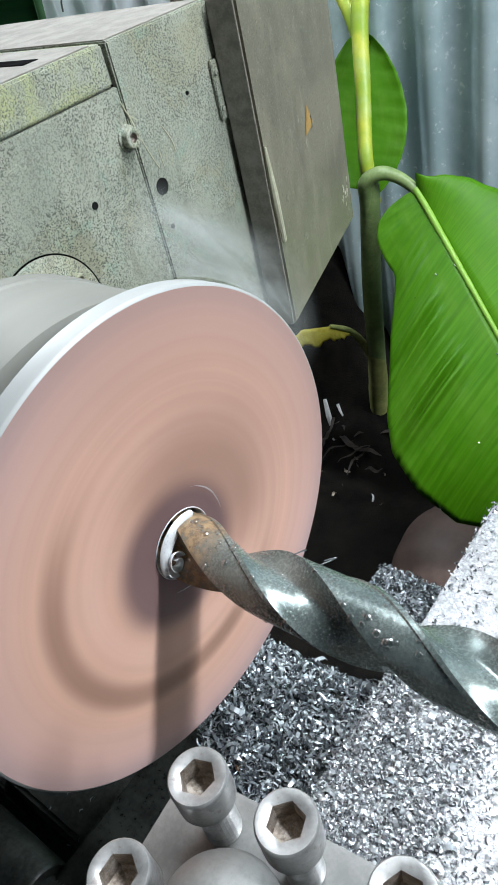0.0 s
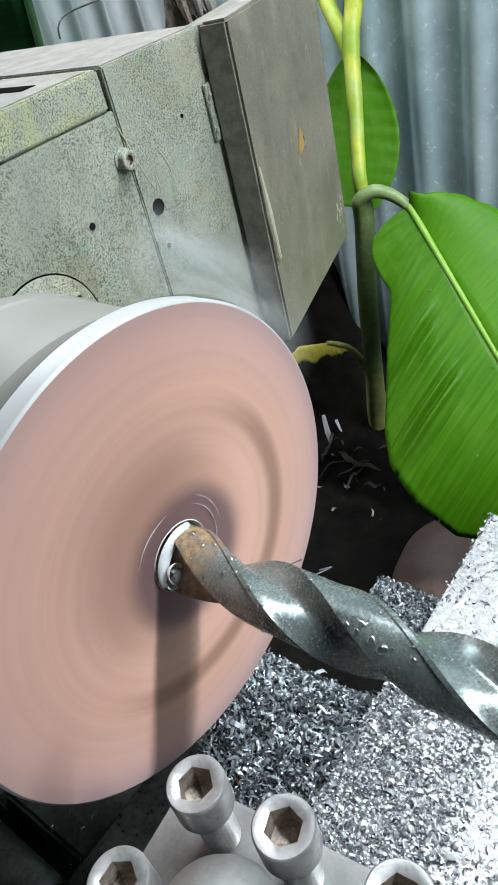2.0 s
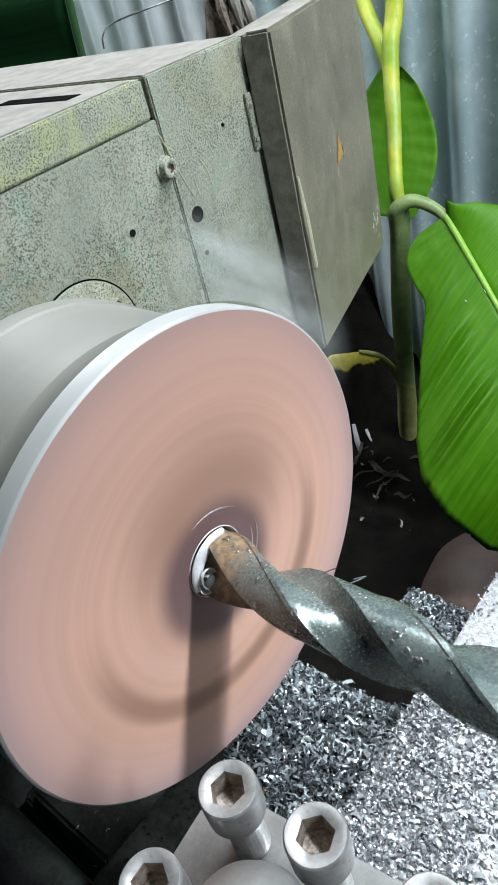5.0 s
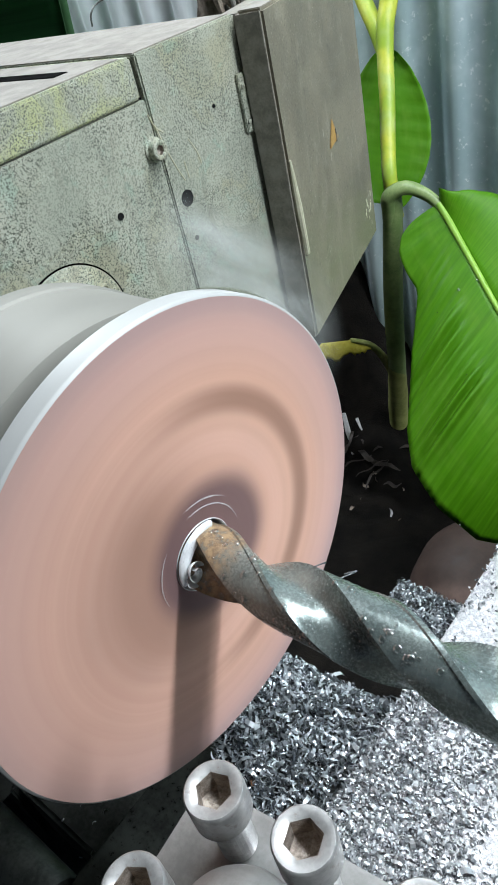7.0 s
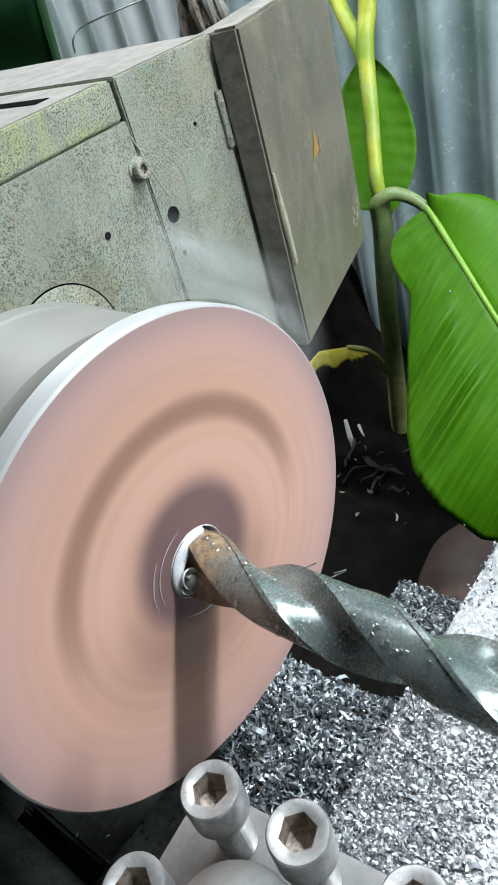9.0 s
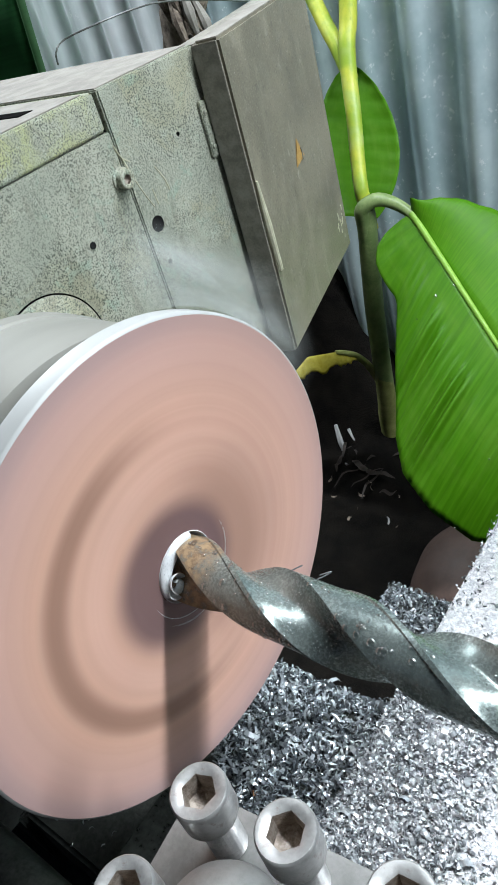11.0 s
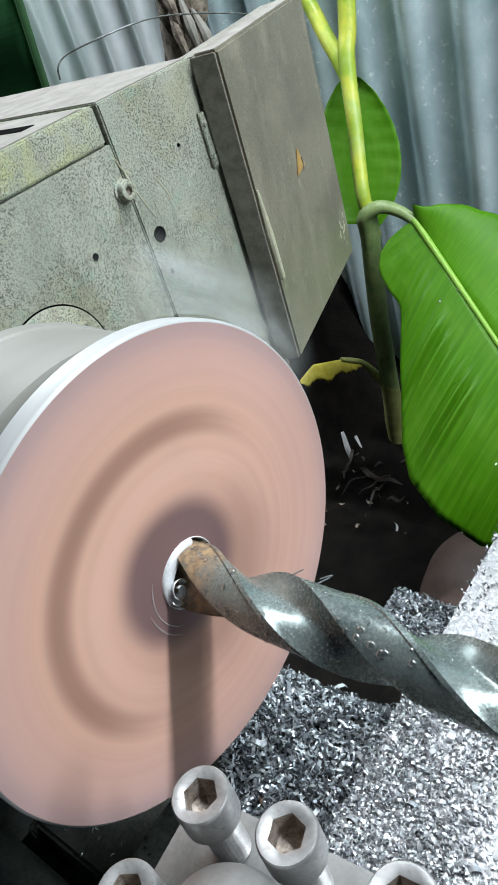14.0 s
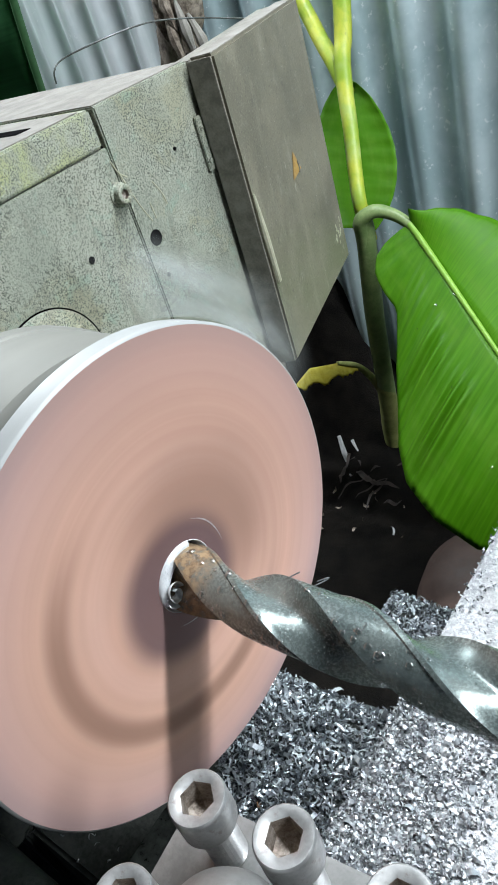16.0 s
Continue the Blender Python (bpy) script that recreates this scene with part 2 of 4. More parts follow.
def make_stalk():
    """Yellow-green leaf sheath with lengthwise fibres, paler wax and brown spots."""
    p = Paint("young_stalk", 0.42)
    broad, fibre = p.noise(28, 4), p.noise(240, 4, 0.6, stretch=(1, 1, 0.06))
    c = p.mix(p.ramp(broad, 0.36, 0.64), (0.27, 0.40, 0.035), (0.50, 0.53, 0.06))
    c = p.mix(p.math("MULTIPLY", p.ramp(p.noise(17, 3), 0.5, 0.66), 0.5), c, (0.44, 0.54, 0.22))
    c = p.mix(p.math("MULTIPLY", p.ramp(fibre, 0.5, 0.7), 0.3), c, (0.20, 0.32, 0.03))
    spots = p.math("MULTIPLY", p.ramp(p.cells(70, stretch=(1, 1, 0.7)), 0.16, 0.07), p.ramp(p.noise(40, 2), 0.5, 0.6))
    c = p.mix(p.math("MULTIPLY", spots, 0.8), c, (0.12, 0.07, 0.02))
    p.colour(c)
    p.bump(fibre, 0.12, 0.0008)
    return p.mat


def make_fence_metal(name="galvanised_sheet", old=(0.36, 0.48, 0.50), bare=(0.56, 0.67, 0.69)):
    p = Paint(name, 0.45, 0.3)
    broad, spangle, drops = p.noise(7, 5, 0.65), p.cells(70), p.noise(110, 4, 0.75)
    streak = p.noise(18, 4, 0.6, stretch=(1, 1, 0.12))
    c = p.mix(p.ramp(broad, 0.35, 0.65), old, bare)
    c = p.mix(p.math("MULTIPLY", p.ramp(streak, 0.5, 0.7), 0.4), c, (0.24, 0.33, 0.33))
    # pale spots paint the glints of raindrops into the sheet's colour
    c = p.mix(p.math("MULTIPLY", p.ramp(drops, 0.61, 0.645), 0.6), c, (0.86, 0.90, 0.90))
    p.colour(c)
    p.roughness(p.ramp(spangle, 0.1, 0.6, 0.3, 0.5))
    p.bump(drops, 0.15, 0.001)
    return p.mat


HEAD = make_headstock_paint("headstock_paint", False)
HEAD_LID = make_headstock_paint("mossy_lid_paint", True)
BOX = make_box_paint()
BOX_EDGE = plain("box_edge_worn", (0.175, 0.165, 0.138), (0.30, 0.283, 0.238), 120, 0.5, 0, 0.3)
DUST = plain("dusty_top", (0.22, 0.205, 0.18), (0.33, 0.31, 0.275), 60, 0.75, 0, 0.4, 9)
FACE = make_disc_face()
RIM = plain("turned_rim", (0.38, 0.39, 0.38), (0.50, 0.51, 0.50), 90, 0.5, 0.25, 0.1)
BORE = plain("bright_bore", (0.70, 0.73, 0.74), (0.86, 0.88, 0.89), 200, 0.35, 0.15, 0.1)
CHUCK = plain("chuck_steel", (0.225, 0.225, 0.20), (0.295, 0.29, 0.26), 40, 0.6, 0.3, 0.1)
DRILL = make_drill_steel()
SLIDE = make_slide_metal()
BOLT = make_bolt_steel()
POST = plain("tool_post_steel", (0.20, 0.20, 0.195), (0.30, 0.30, 0.29), 70, 0.5, 0.6, 0.15, 10)
CAST = plain("oily_cast_iron", (0.012, 0.013, 0.012), (0.045, 0.05, 0.045), 40, 0.35, 0.2, 0.3, 8)
BED = plain("worn_bed_iron", (0.028, 0.031, 0.028), (0.085, 0.09, 0.082), 40, 0.4, 0.2, 0.3, 8)
CHIP = make_chip_steel("chip_steel", (0.09, 0.105, 0.12), (0.90, 0.96, 1.0))
GRIT = make_chip_steel("grit_steel", (0.20, 0.215, 0.23), (0.92, 0.95, 0.97), 0.3)
SOCKET = plain("dirty_socket", (0.15, 0.115, 0.09), (0.50, 0.44, 0.38), 260, 0.45, 0.4, 0.4)
# dark so that the added roof bounces little light
ROOF_DARK = plain("dark_roof_sheet", (0.03, 0.028, 0.025), (0.06, 0.055, 0.05), 12, 0.7)
RUSTY = plain("rusty_chip", (0.22, 0.10, 0.045), (0.36, 0.20, 0.10), 300, 0.6, 0.2, 0.3)
BLACK = plain("gap_shade_black", (0.006, 0.006, 0.006), (0.012, 0.012, 0.012), 60, 0.7)
BLACK.node_tree.nodes["Principled BSDF"].inputs["Specular IOR Level"].default_value = 0.0
LEAF = make_leaf("banana_leaf", (0.060, 0.222, 0.003), (0.098, 0.305, 0.005), pleats=110, folded=60)
LEAF_SMOOTH = make_leaf("banana_leaf_upper", (0.075, 0.265, 0.004), (0.120, 0.355, 0.007), folded=6)
LEAF_REAR = make_leaf("rear_leaf", (0.070, 0.240, 0.004), (0.095, 0.290, 0.006), pleats=24, folded=3)
# darker greens carry the shade that the hanging leaf stands in
LEAF_DARK = make_leaf("shaded_leaf", (0.030, 0.125, 0.045), (0.045, 0.165, 0.06), (0.04, 0.14, 0.05))
LEAF_DRY = make_leaf("yellow_leaf", (0.46, 0.38, 0.04), (0.62, 0.56, 0.10), (0.22, 0.12, 0.035), 14, 5)
RIB = plain("leaf_rib", (0.17, 0.36, 0.035), (0.25, 0.44, 0.06), 60, 0.4, 0, 0.1)
STALK = make_stalk()
STEM = plain("old_stem", (0.15, 0.23, 0.075), (0.27, 0.35, 0.14), 45, 0.45, 0, 0.2)
STUMP = plain("stem_foot", (0.22, 0.25, 0.07), (0.40, 0.41, 0.15), 60, 0.5, 0, 0.2)
BARK = plain("peeling_bark", (0.07, 0.05, 0.035), (0.36, 0.30, 0.24), 30, 0.8, 0, 0.6, 4, 0.004)
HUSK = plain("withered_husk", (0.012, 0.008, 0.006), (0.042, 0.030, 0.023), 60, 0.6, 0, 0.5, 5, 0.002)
FENCE = make_fence_metal()
# whiter copy of FENCE: wet sheen from the sky put into the colour
FENCE_SHEEN = make_fence_metal("sky_sheen_sheet", (0.80, 0.87, 0.89), (0.93, 0.96, 0.97))
# near black: the shade over the ground is put into the soil's colour
SOIL = plain("shade_dark_soil", (0.004, 0.0038, 0.0035), (0.013, 0.011, 0.009), 30, 0.55, 0, 0.6, 10, 0.004)
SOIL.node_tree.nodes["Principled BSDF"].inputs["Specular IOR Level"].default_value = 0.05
CLAY = plain("brown_clay", (0.085, 0.055, 0.045), (0.135, 0.088, 0.072), 25, 0.6, 0, 0.2)
WIRE = plain("grey_wire", (0.10, 0.11, 0.10), (0.2, 0.21, 0.2), 200, 0.45, 0.6)
LABEL = plain("faded_label", (0.34, 0.19, 0.05), (0.46, 0.29, 0.09), 300, 0.5)
SCRATCH = plain("bare_scratch", (0.40, 0.39, 0.27), (0.52, 0.51, 0.38), 200, 0.5)
SHINY = plain("plastic_scrap", (0.6, 0.6, 0.6), (0.8, 0.8, 0.8), 90, 0.15)
def make_water():
    """A clear bead: mostly what lies behind it, with a hard wet gloss."""
    p = Paint("water", 0.03)
    clear = p.tree.nodes.new("ShaderNodeBsdfTransparent")
    clear.inputs[0].default_value = (0.93, 0.95, 0.95, 1)
    gloss = p.tree.nodes.new("ShaderNodeBsdfGlossy")
    gloss.inputs["Roughness"].default_value = 0.14
    both = p.tree.nodes.new("ShaderNodeMixShader")
    both.inputs[0].default_value = 0.28
    for a, b in ((clear.outputs[0], both.inputs[1]), (gloss.outputs[0], both.inputs[2]), (both.outputs[0], p.tree.nodes["Material Output"].inputs[0])):
        p.plug(a, b)
    return p.mat


WATER = make_water()


def make_mist():
    """Thin wet haze: lets most light through, denser in drifting patches, nothing at its borders."""
    p = Paint("coolant_mist", 0.9, 0.0, "UV")
    u, v, _ = p.split()
    p.colour((0.34, 0.36, 0.345))
    p.bsdf.inputs["Specular IOR Level"].default_value = 0.0
    border = p.math("MULTIPLY", p.math("MULTIPLY", p.ramp(u, 0.0, 0.3), p.ramp(u, 1.0, 0.7)), p.ramp(v, 1.0, 0.5))
    drift = p.ramp(p.noise(2.4, 2, 0.5, stretch=(1.4, 1, 1), distort=0.4), 0.15, 0.75)
    thin = p.math("MULTIPLY", p.math("MULTIPLY", border, drift), 0.36)
    clear = p.tree.nodes.new("ShaderNodeBsdfTransparent")
    both = p.tree.nodes.new("ShaderNodeMixShader")
    for a, b in ((thin, both.inputs[0]), (clear.outputs[0], both.inputs[1]), (p.bsdf.outputs[0], both.inputs[2]), (both.outputs[0], p.tree.nodes["Material Output"].inputs[0])):
        p.plug(a, b)
    return p.mat


MIST = make_mist()


# ---- building helpers ----
def part(name, bm, material, parent=None, label="", smooth=False):
    """Links a bmesh as one mesh object under a thing or a part."""
    me = bpy.data.meshes.new(name)
    bm.to_mesh(me)
    bm.free()
    me.materials.append(material)
    if smooth:
        me.polygons.foreach_set("use_smooth", [True] * len(me.polygons))
        me.set_sharp_from_angle(angle=radians(40))
    ob = new(name, me)
    ob.parent = parent
    if label:
        ob["label"] = label
    return ob


def bevelled(bm, width, segments=2):
    bmesh.ops.remove_doubles(bm, verts=bm.verts, dist=1e-6)
    bmesh.ops.bevel(bm, geom=[e for e in bm.edges if e.is_manifold and e.calc_face_angle(0) > 0.5], offset=width, segments=segments, affect="EDGES", clamp_overlap=True)
    return bm


def slab(x0, x1, y0, y1, z0, z1, bevel=0.0008, m=None):
    bm = bmesh.new()
    bmesh.ops.create_cube(bm, size=1)
    for v in bm.verts:
        v.co = Vector((x0 + (v.co.x + 0.5) * (x1 - x0), y0 + (v.co.y + 0.5) * (y1 - y0), z0 + (v.co.z + 0.5) * (z1 - z0)))
    if bevel:
        bevelled(bm, bevel)
    if m:
        bm.transform(m)
    return bm


def lathe(profile, n=64, close=False):
    """Turns (x, radius) pairs round the x axis."""
    bm = bmesh.new()
    rings = [[bm.verts.new((x, r * math.cos(2 * math.pi * i / n), r * math.sin(2 * math.pi * i / n))) for i in range(n)] for x, r in profile]
    pairs = list(zip(rings, rings[1:])) + ([(rings[-1], rings[0])] if close else [])
    for a, b in pairs:
        for i in range(n):
            bm.faces.new((a[i], a[(i + 1) % n], b[(i + 1) % n], b[i]))
    if not close:
        bm.faces.new(rings[0])
        bm.faces.new(rings[-1][::-1])
    bmesh.ops.recalc_face_normals(bm, faces=bm.faces)
    return bm


def tube(points, radii, n=12):
    """A round bar along a smooth line through the points."""
    pts = [Vector(p) for p in points]
    line, thick = [], []
    for i in range(len(pts) - 1):
        a, b, c, d = pts[max(i - 1, 0)], pts[i], pts[i + 1], pts[min(i + 2, len(pts) - 1)]
        for k in range(6):
            t = k / 6
            line.append(0.5 * (2 * b + (c - a) * t + (2 * a - 5 * b + 4 * c - d) * t * t + (3 * b - a - 3 * c + d) * t ** 3))
            thick.append(radii[i] + (radii[i + 1] - radii[i]) * t)
    line.append(pts[-1])
    thick.append(radii[-1])
    bm = bmesh.new()
    rings, up = [], Vector((0.3, 0.5, 0.8))
    for i, p in enumerate(line):
        ahead = (line[min(i + 1, len(line) - 1)] - line[max(i - 1, 0)]).normalized()
        side = ahead.cross(up).normalized()
        up = side.cross(ahead)
        rings.append([bm.verts.new(p + thick[i] * (math.cos(2 * math.pi * k / n) * side + math.sin(2 * math.pi * k / n) * up)) for k in range(n)])
    for a, b in zip(rings, rings[1:]):
        for k in range(n):
            bm.faces.new((a[k], a[(k + 1) % n], b[(k + 1) % n], b[k]))
    bm.faces.new(rings[0][::-1])
    bm.faces.new(rings[-1])
    bmesh.ops.recalc_face_normals(bm, faces=bm.faces)
    return bm


def raw(name, verts, faces, material, parent=None, smooth=False):
    me = bpy.data.meshes.new(name)
    me.from_pydata([tuple(v) for v in verts], [], faces)
    me.materials.append(material)
    if smooth:
        me.polygons.foreach_set("use_smooth", [True] * len(me.polygons))
    ob = new(name, me)
    ob.parent = parent
    return ob


# ---- the place ----
GROUND = -0.62


def build_ground():
    n = 90
    verts, faces = [], []
    for i in range(n + 1):
        for j in range(n + 1):
            u, v = (i / n * 2 - 1), (j / n * 2 - 1)
            x, y = 1.5 * u + 60 * u ** 7 - 0.2, 1.5 * v + 60 * v ** 7 + 0.4
            near = math.exp(-((x + 0.2) ** 2 + (y - 0.5) ** 2))
            # made-up mound; its dark mass stands in for shade on the lower fence
            shade_bank = 0.44 * math.exp(-((x + 0.54) / 0.16) ** 2 - ((y - 0.80) / 0.06) ** 2)
            verts.append((x, y, GROUND + shade_bank * (1 + 0.25 * noise.noise((x * 14, y * 14, 5))) + 0.03 * near * noise.noise((x * 9, y * 9, 0)) + 0.012 * near * noise.noise((x * 40, y * 40, 3))))
    for i in range(n):
        for j in range(n):
            a = i * (n + 1) + j
            faces.append((a, a + n + 1, a + n + 2, a + 1))
    tagged(raw("ground", verts, faces, SOIL, smooth=True), "wet trodden soil strewn with rubbish, its shade put into a near-black colour", "ground", kind="structure")


def build_fence():
    """Upright corrugated sheets, lapped at their edges, nailed to a rail."""
    root = tagged(new("fence"), "weathered corrugated galvanised sheets standing upright", "fence", kind="structure")
    pitch, deep, waves = 0.072, 0.0115, 9
    x = -2.428
    k = 0
    while x < 1.6:
        bm = bmesh.new()
        steps = waves * 12
        rows = []
        for z in (GROUND - 0.05, -0.3, 0.0, 0.2, 0.38):
            rows.append([bm.verts.new((x + i * pitch / 12, 0.78 + (0.004 if k % 2 else 0) - deep * math.cos(2 * math.pi * (i / 12 + 0.1)) + 0.003 * noise.noise((i * 0.2 + k * 9, z * 5, 0)), z)) for i in range(steps + 1)])
        for a, b in zip(rows, rows[1:]):
            for i in range(steps):
                bm.faces.new((a[i], a[i + 1], b[i + 1], b[i]))
        sheet = part("sheet", bm, FENCE_SHEEN if x < -0.75 else FENCE, root, "paler sheet, the sky's wet sheen painted into its colour" if x < -0.75 else "", smooth=True)
        thick = sheet.modifiers.new("thickness", "SOLIDIFY")
        thick.thickness = 0.0006
        x += waves * pitch - pitch
        k += 1
    part("rail", slab(-2.7, 1.7, 0.796, 0.84, 0.25, 0.31), BARK, root)


def build_roof():
    """An unseen sheet roof over the lathe, added to block sky light, ending short of the fence."""
    bm = bmesh.new()
    rows = [[bm.verts.new((-2.6 + i * 0.02, y, 1.06 + 0.05 * (y < 0) + 0.009 * math.sin(i * 1.6))) for i in range(280)] for y in (-2.0, 0.33)]
    for i in range(279):
        bm.faces.new((rows[0][i], rows[1][i], rows[1][i + 1], rows[0][i + 1]))
    roof = tagged(part("ceiling", bm, ROOF_DARK, smooth=True), "unseen dark corrugated roof, added over the lathe to block sky light", "roof", kind="structure")
    roof.modifiers.new("thickness", "SOLIDIFY").thickness = 0.001


def build_bed():
    """The lathe's bed with its ways, on a stand."""
    root = tagged(new("lathe_bed"), "dark oily cast-iron lathe bed on a stand", "lathe bed")
    part("way", slab(-0.9, 1.2, -0.085, -0.045, -0.30, -0.235, 0.003), BED, root)
    part("way", slab(-0.9, 1.2, 0.02, 0.055, -0.30, -0.235, 0.003), BED, root)
    part("casting", slab(-0.9, 1.2, -0.10, 0.065, -0.42, -0.30, 0.004), BED, root)
    part("stand", slab(-0.8, -0.25, -0.12, 0.13, GROUND - 0.02, -0.42, 0.004), BED, root)
    part("stand", slab(0.6, 1.1, -0.12, 0.13, GROUND - 0.02, -0.42, 0.004), BED, root)
    screw = []
    for i in range(260):
        screw += [(-0.175 + i * 0.002, 0.0095), (-0.175 + i * 0.002 + 0.001, 0.0078)]
    bm = lathe(screw, 24)
    bm.transform(pose(0, -0.115, -0.20))
    part("lead_screw", bm, BED, root, "dark threaded lead screw", smooth=False)
    bm = lathe([(-0.175, 0.015), (-0.173, 0.0165), (-0.075, 0.0165), (-0.073, 0.015)], 32)
    bm.transform(pose(0, -0.115, -0.20))
    part("coupling", bm, BED, root, smooth=True)


def screw_head(r, h, hex_r, deep, n=36):
    """A socket cap screw's head, standing on z = 0, with a six-sided hole in its rounded top."""
    bm = bmesh.new()
    prof = [(r * 0.97, 0), (r, h * 0.05), (r, h * 0.90), (r * 0.985, h * 0.965), (r * 0.94, h), (hex_r * 1.22, h)]
    rings = [[bm.verts.new((q * math.cos(2 * math.pi * i / n), q * math.sin(2 * math.pi * i / n), z)) for i in range(n)] for q, z in prof]

    def hexed(i, q):
        a = 2 * math.pi * i / n
        s = (a % (math.pi / 3)) - math.pi / 6
        return q * math.cos(math.pi / 6) / math.cos(s)

    rings.append([bm.verts.new((hexed(i, hex_r) * math.cos(2 * math.pi * i / n), hexed(i, hex_r) * math.sin(2 * math.pi * i / n), h - 0.0006)) for i in range(n)])
    for a, b in zip(rings, rings[1:]):
        for i in range(n):
            bm.faces.new((a[i], a[(i + 1) % n], b[(i + 1) % n], b[i]))
    bm.faces.new(rings[0][::-1])
    return bm


def screw_socket(h, hex_r, deep, n=36):
    """The six-sided hole itself, dirty inside."""
    bm = bmesh.new()
    rings = []
    for z, q in ((h - 0.0006, hex_r), (h - deep, hex_r), (h - deep * 1.25, hex_r * 0.05)):
        ring = []
        for i in range(n):
            a = 2 * math.pi * i / n
            r = q * math.cos(math.pi / 6) / math.cos((a % (math.pi / 3)) - math.pi / 6)
            ring.append(bm.verts.new((r * math.cos(a), r * math.sin(a), z)))
        rings.append(ring)
    for a, b in zip(rings, rings[1:]):
        for i in range(n):
            bm.faces.new((a[i], a[(i + 1) % n], b[(i + 1) % n], b[i]))
    bm.faces.new(rings[-1])
    return bm


def build_headstock():
    root = tagged(new("headstock"), "grey-green painted headstock speckled with oil and grit", "headstock")
    x1, x0, top = -0.175, -0.46, 0.136
    part("body", slab(x0, x1, -0.13, 0.1884, -0.10, 0.1128, 0.0006), HEAD, root)
    part("lower_casting", slab(x0, x1 - 0.003, -0.128, 0.186, -0.24, -0.101, 0.001), BED, root, "lower casting, darker than the body")
    part("lid", slab(x0, x1 - 0.0004, -0.13, 0.1868, 0.1136, top, 0.0014), HEAD_LID, root, "gear-case lid blotched with yellow-green")
    part("side_casting", slab(x0, x1 + 0.0003, 0.1893, 0.279, -0.24, top, 0.0010), HEAD, root)
    part("joint", slab(x0 + 0.002, x1 - 0.004, 0.1835, 0.1905, -0.23, top - 0.002, 0), BLACK, root)
    part("lid_dust", slab(x0, x1 - 0.004, -0.12, 0.181, top, top + 0.0007, 0.0003), DUST, root, "grey dust on the lid")
    part("casting_dust", slab(x0, x1 - 0.003, 0.191, 0.277, top, top + 0.0007, 0.0003), DUST, root, "grey dust on the casting")
    # black slab laid on the lid for the shade inside the slot
    bm = slab(-0.27, -0.197, 0.1475, 0.1585, top + 0.0005, top + 0.0011, 0.0002)
    part("slot", bm, BLACK, root)
    # round cover plate over a shaft
    bm = lathe([(x1 - 0.002, 0.0385), (x1 + 0.0008, 0.0385), (x1 + 0.0012, 0.038)], 72)
    bm.transform(pose(0, 0.09, 0.014))
    part("cover_plate", bm, HEAD, root, "flat round cover plate", smooth=True)
    # black ring laid on the face for the shade inside the groove
    bm = lathe([(x1 + 0.0002, 0.0396), (x1 + 0.0006, 0.0396), (x1 + 0.0006, 0.0386), (x1 + 0.0002, 0.0386)], 72, close=True)
    bm.transform(pose(0, 0.09, 0.014))
    part("cover_groove", bm, BLACK, root)
    face_out = Matrix.Rotation(radians(90), 4, "Y")
    bm = screw_head(0.0034, 0.0022, 0.0016, 0.0014, 24)
    bm.transform(Matrix.Translation((x1 + 0.001, 0.116, 0.029)) @ face_out)
    part("cover_screw", bm, HEAD, root, smooth=True)
    # cap screw at the joint, on a washer
    bm = lathe([(x1, 0.0075), (x1 + 0.0010, 0.0074), (x1 + 0.0014, 0.0066)], 32)
    bm.transform(pose(0, 0.1845, 0.0855))
    part("washer", bm, HEAD, root, smooth=True)
    bm = screw_head(0.0058, 0.0050, 0.0030, 0.003, 30)
    bm.transform(Matrix.Translation((x1 + 0.0014, 0.1845, 0.0855)) @ face_out)
    cap = part("cap_screw", bm, HEAD, root, "paint-clogged socket cap screw", smooth=True)
    bm = screw_socket(0.0050, 0.0030, 0.003, 30)
    bm.transform(Matrix.Translation((x1 + 0.0014, 0.1845, 0.0855)) @ face_out)
    part("socket", bm, SOCKET, cap)
    # flat black discs stand in for the shade inside the hole and pits
    for y, z, r in ((0.2007, 0.0494, 0.0052), (0.1452, 0.0609, 0.0022), (0.243, 0.092, 0.0013), (0.2, 0.023, 0.0016)):
        bm = lathe([(x1 + 0.0002, r), (x1 + 0.0007, r), (x1 + 0.0009, r * 0.9)], 28)
        bm.transform(pose(0, y, z))
        part("hole" if r > 0.004 else "pit", bm, BLACK, root)
    # wandering scratches down to bare primer
    for k, pts in enumerate((((0.190, 0.098), (0.194, 0.083), (0.1985, 0.070), (0.203, 0.060)), ((0.214, 0.082), (0.219, 0.072), (0.2205, 0.064)), ((0.206, 0.071), (0.207, 0.06)), ((0.187, 0.105), (0.19, 0.097), (0.1955, 0.092)))):
        part("scratch", tube([(x1 + 0.0001, y, z) for y, z in pts], [0.0006] * len(pts), 6), SCRATCH, root)
    # feet under the casting
    part("foot", slab(x0, x1, -0.09, 0.11, -0.30, -0.235, 0.002), CAST, root)
    return root


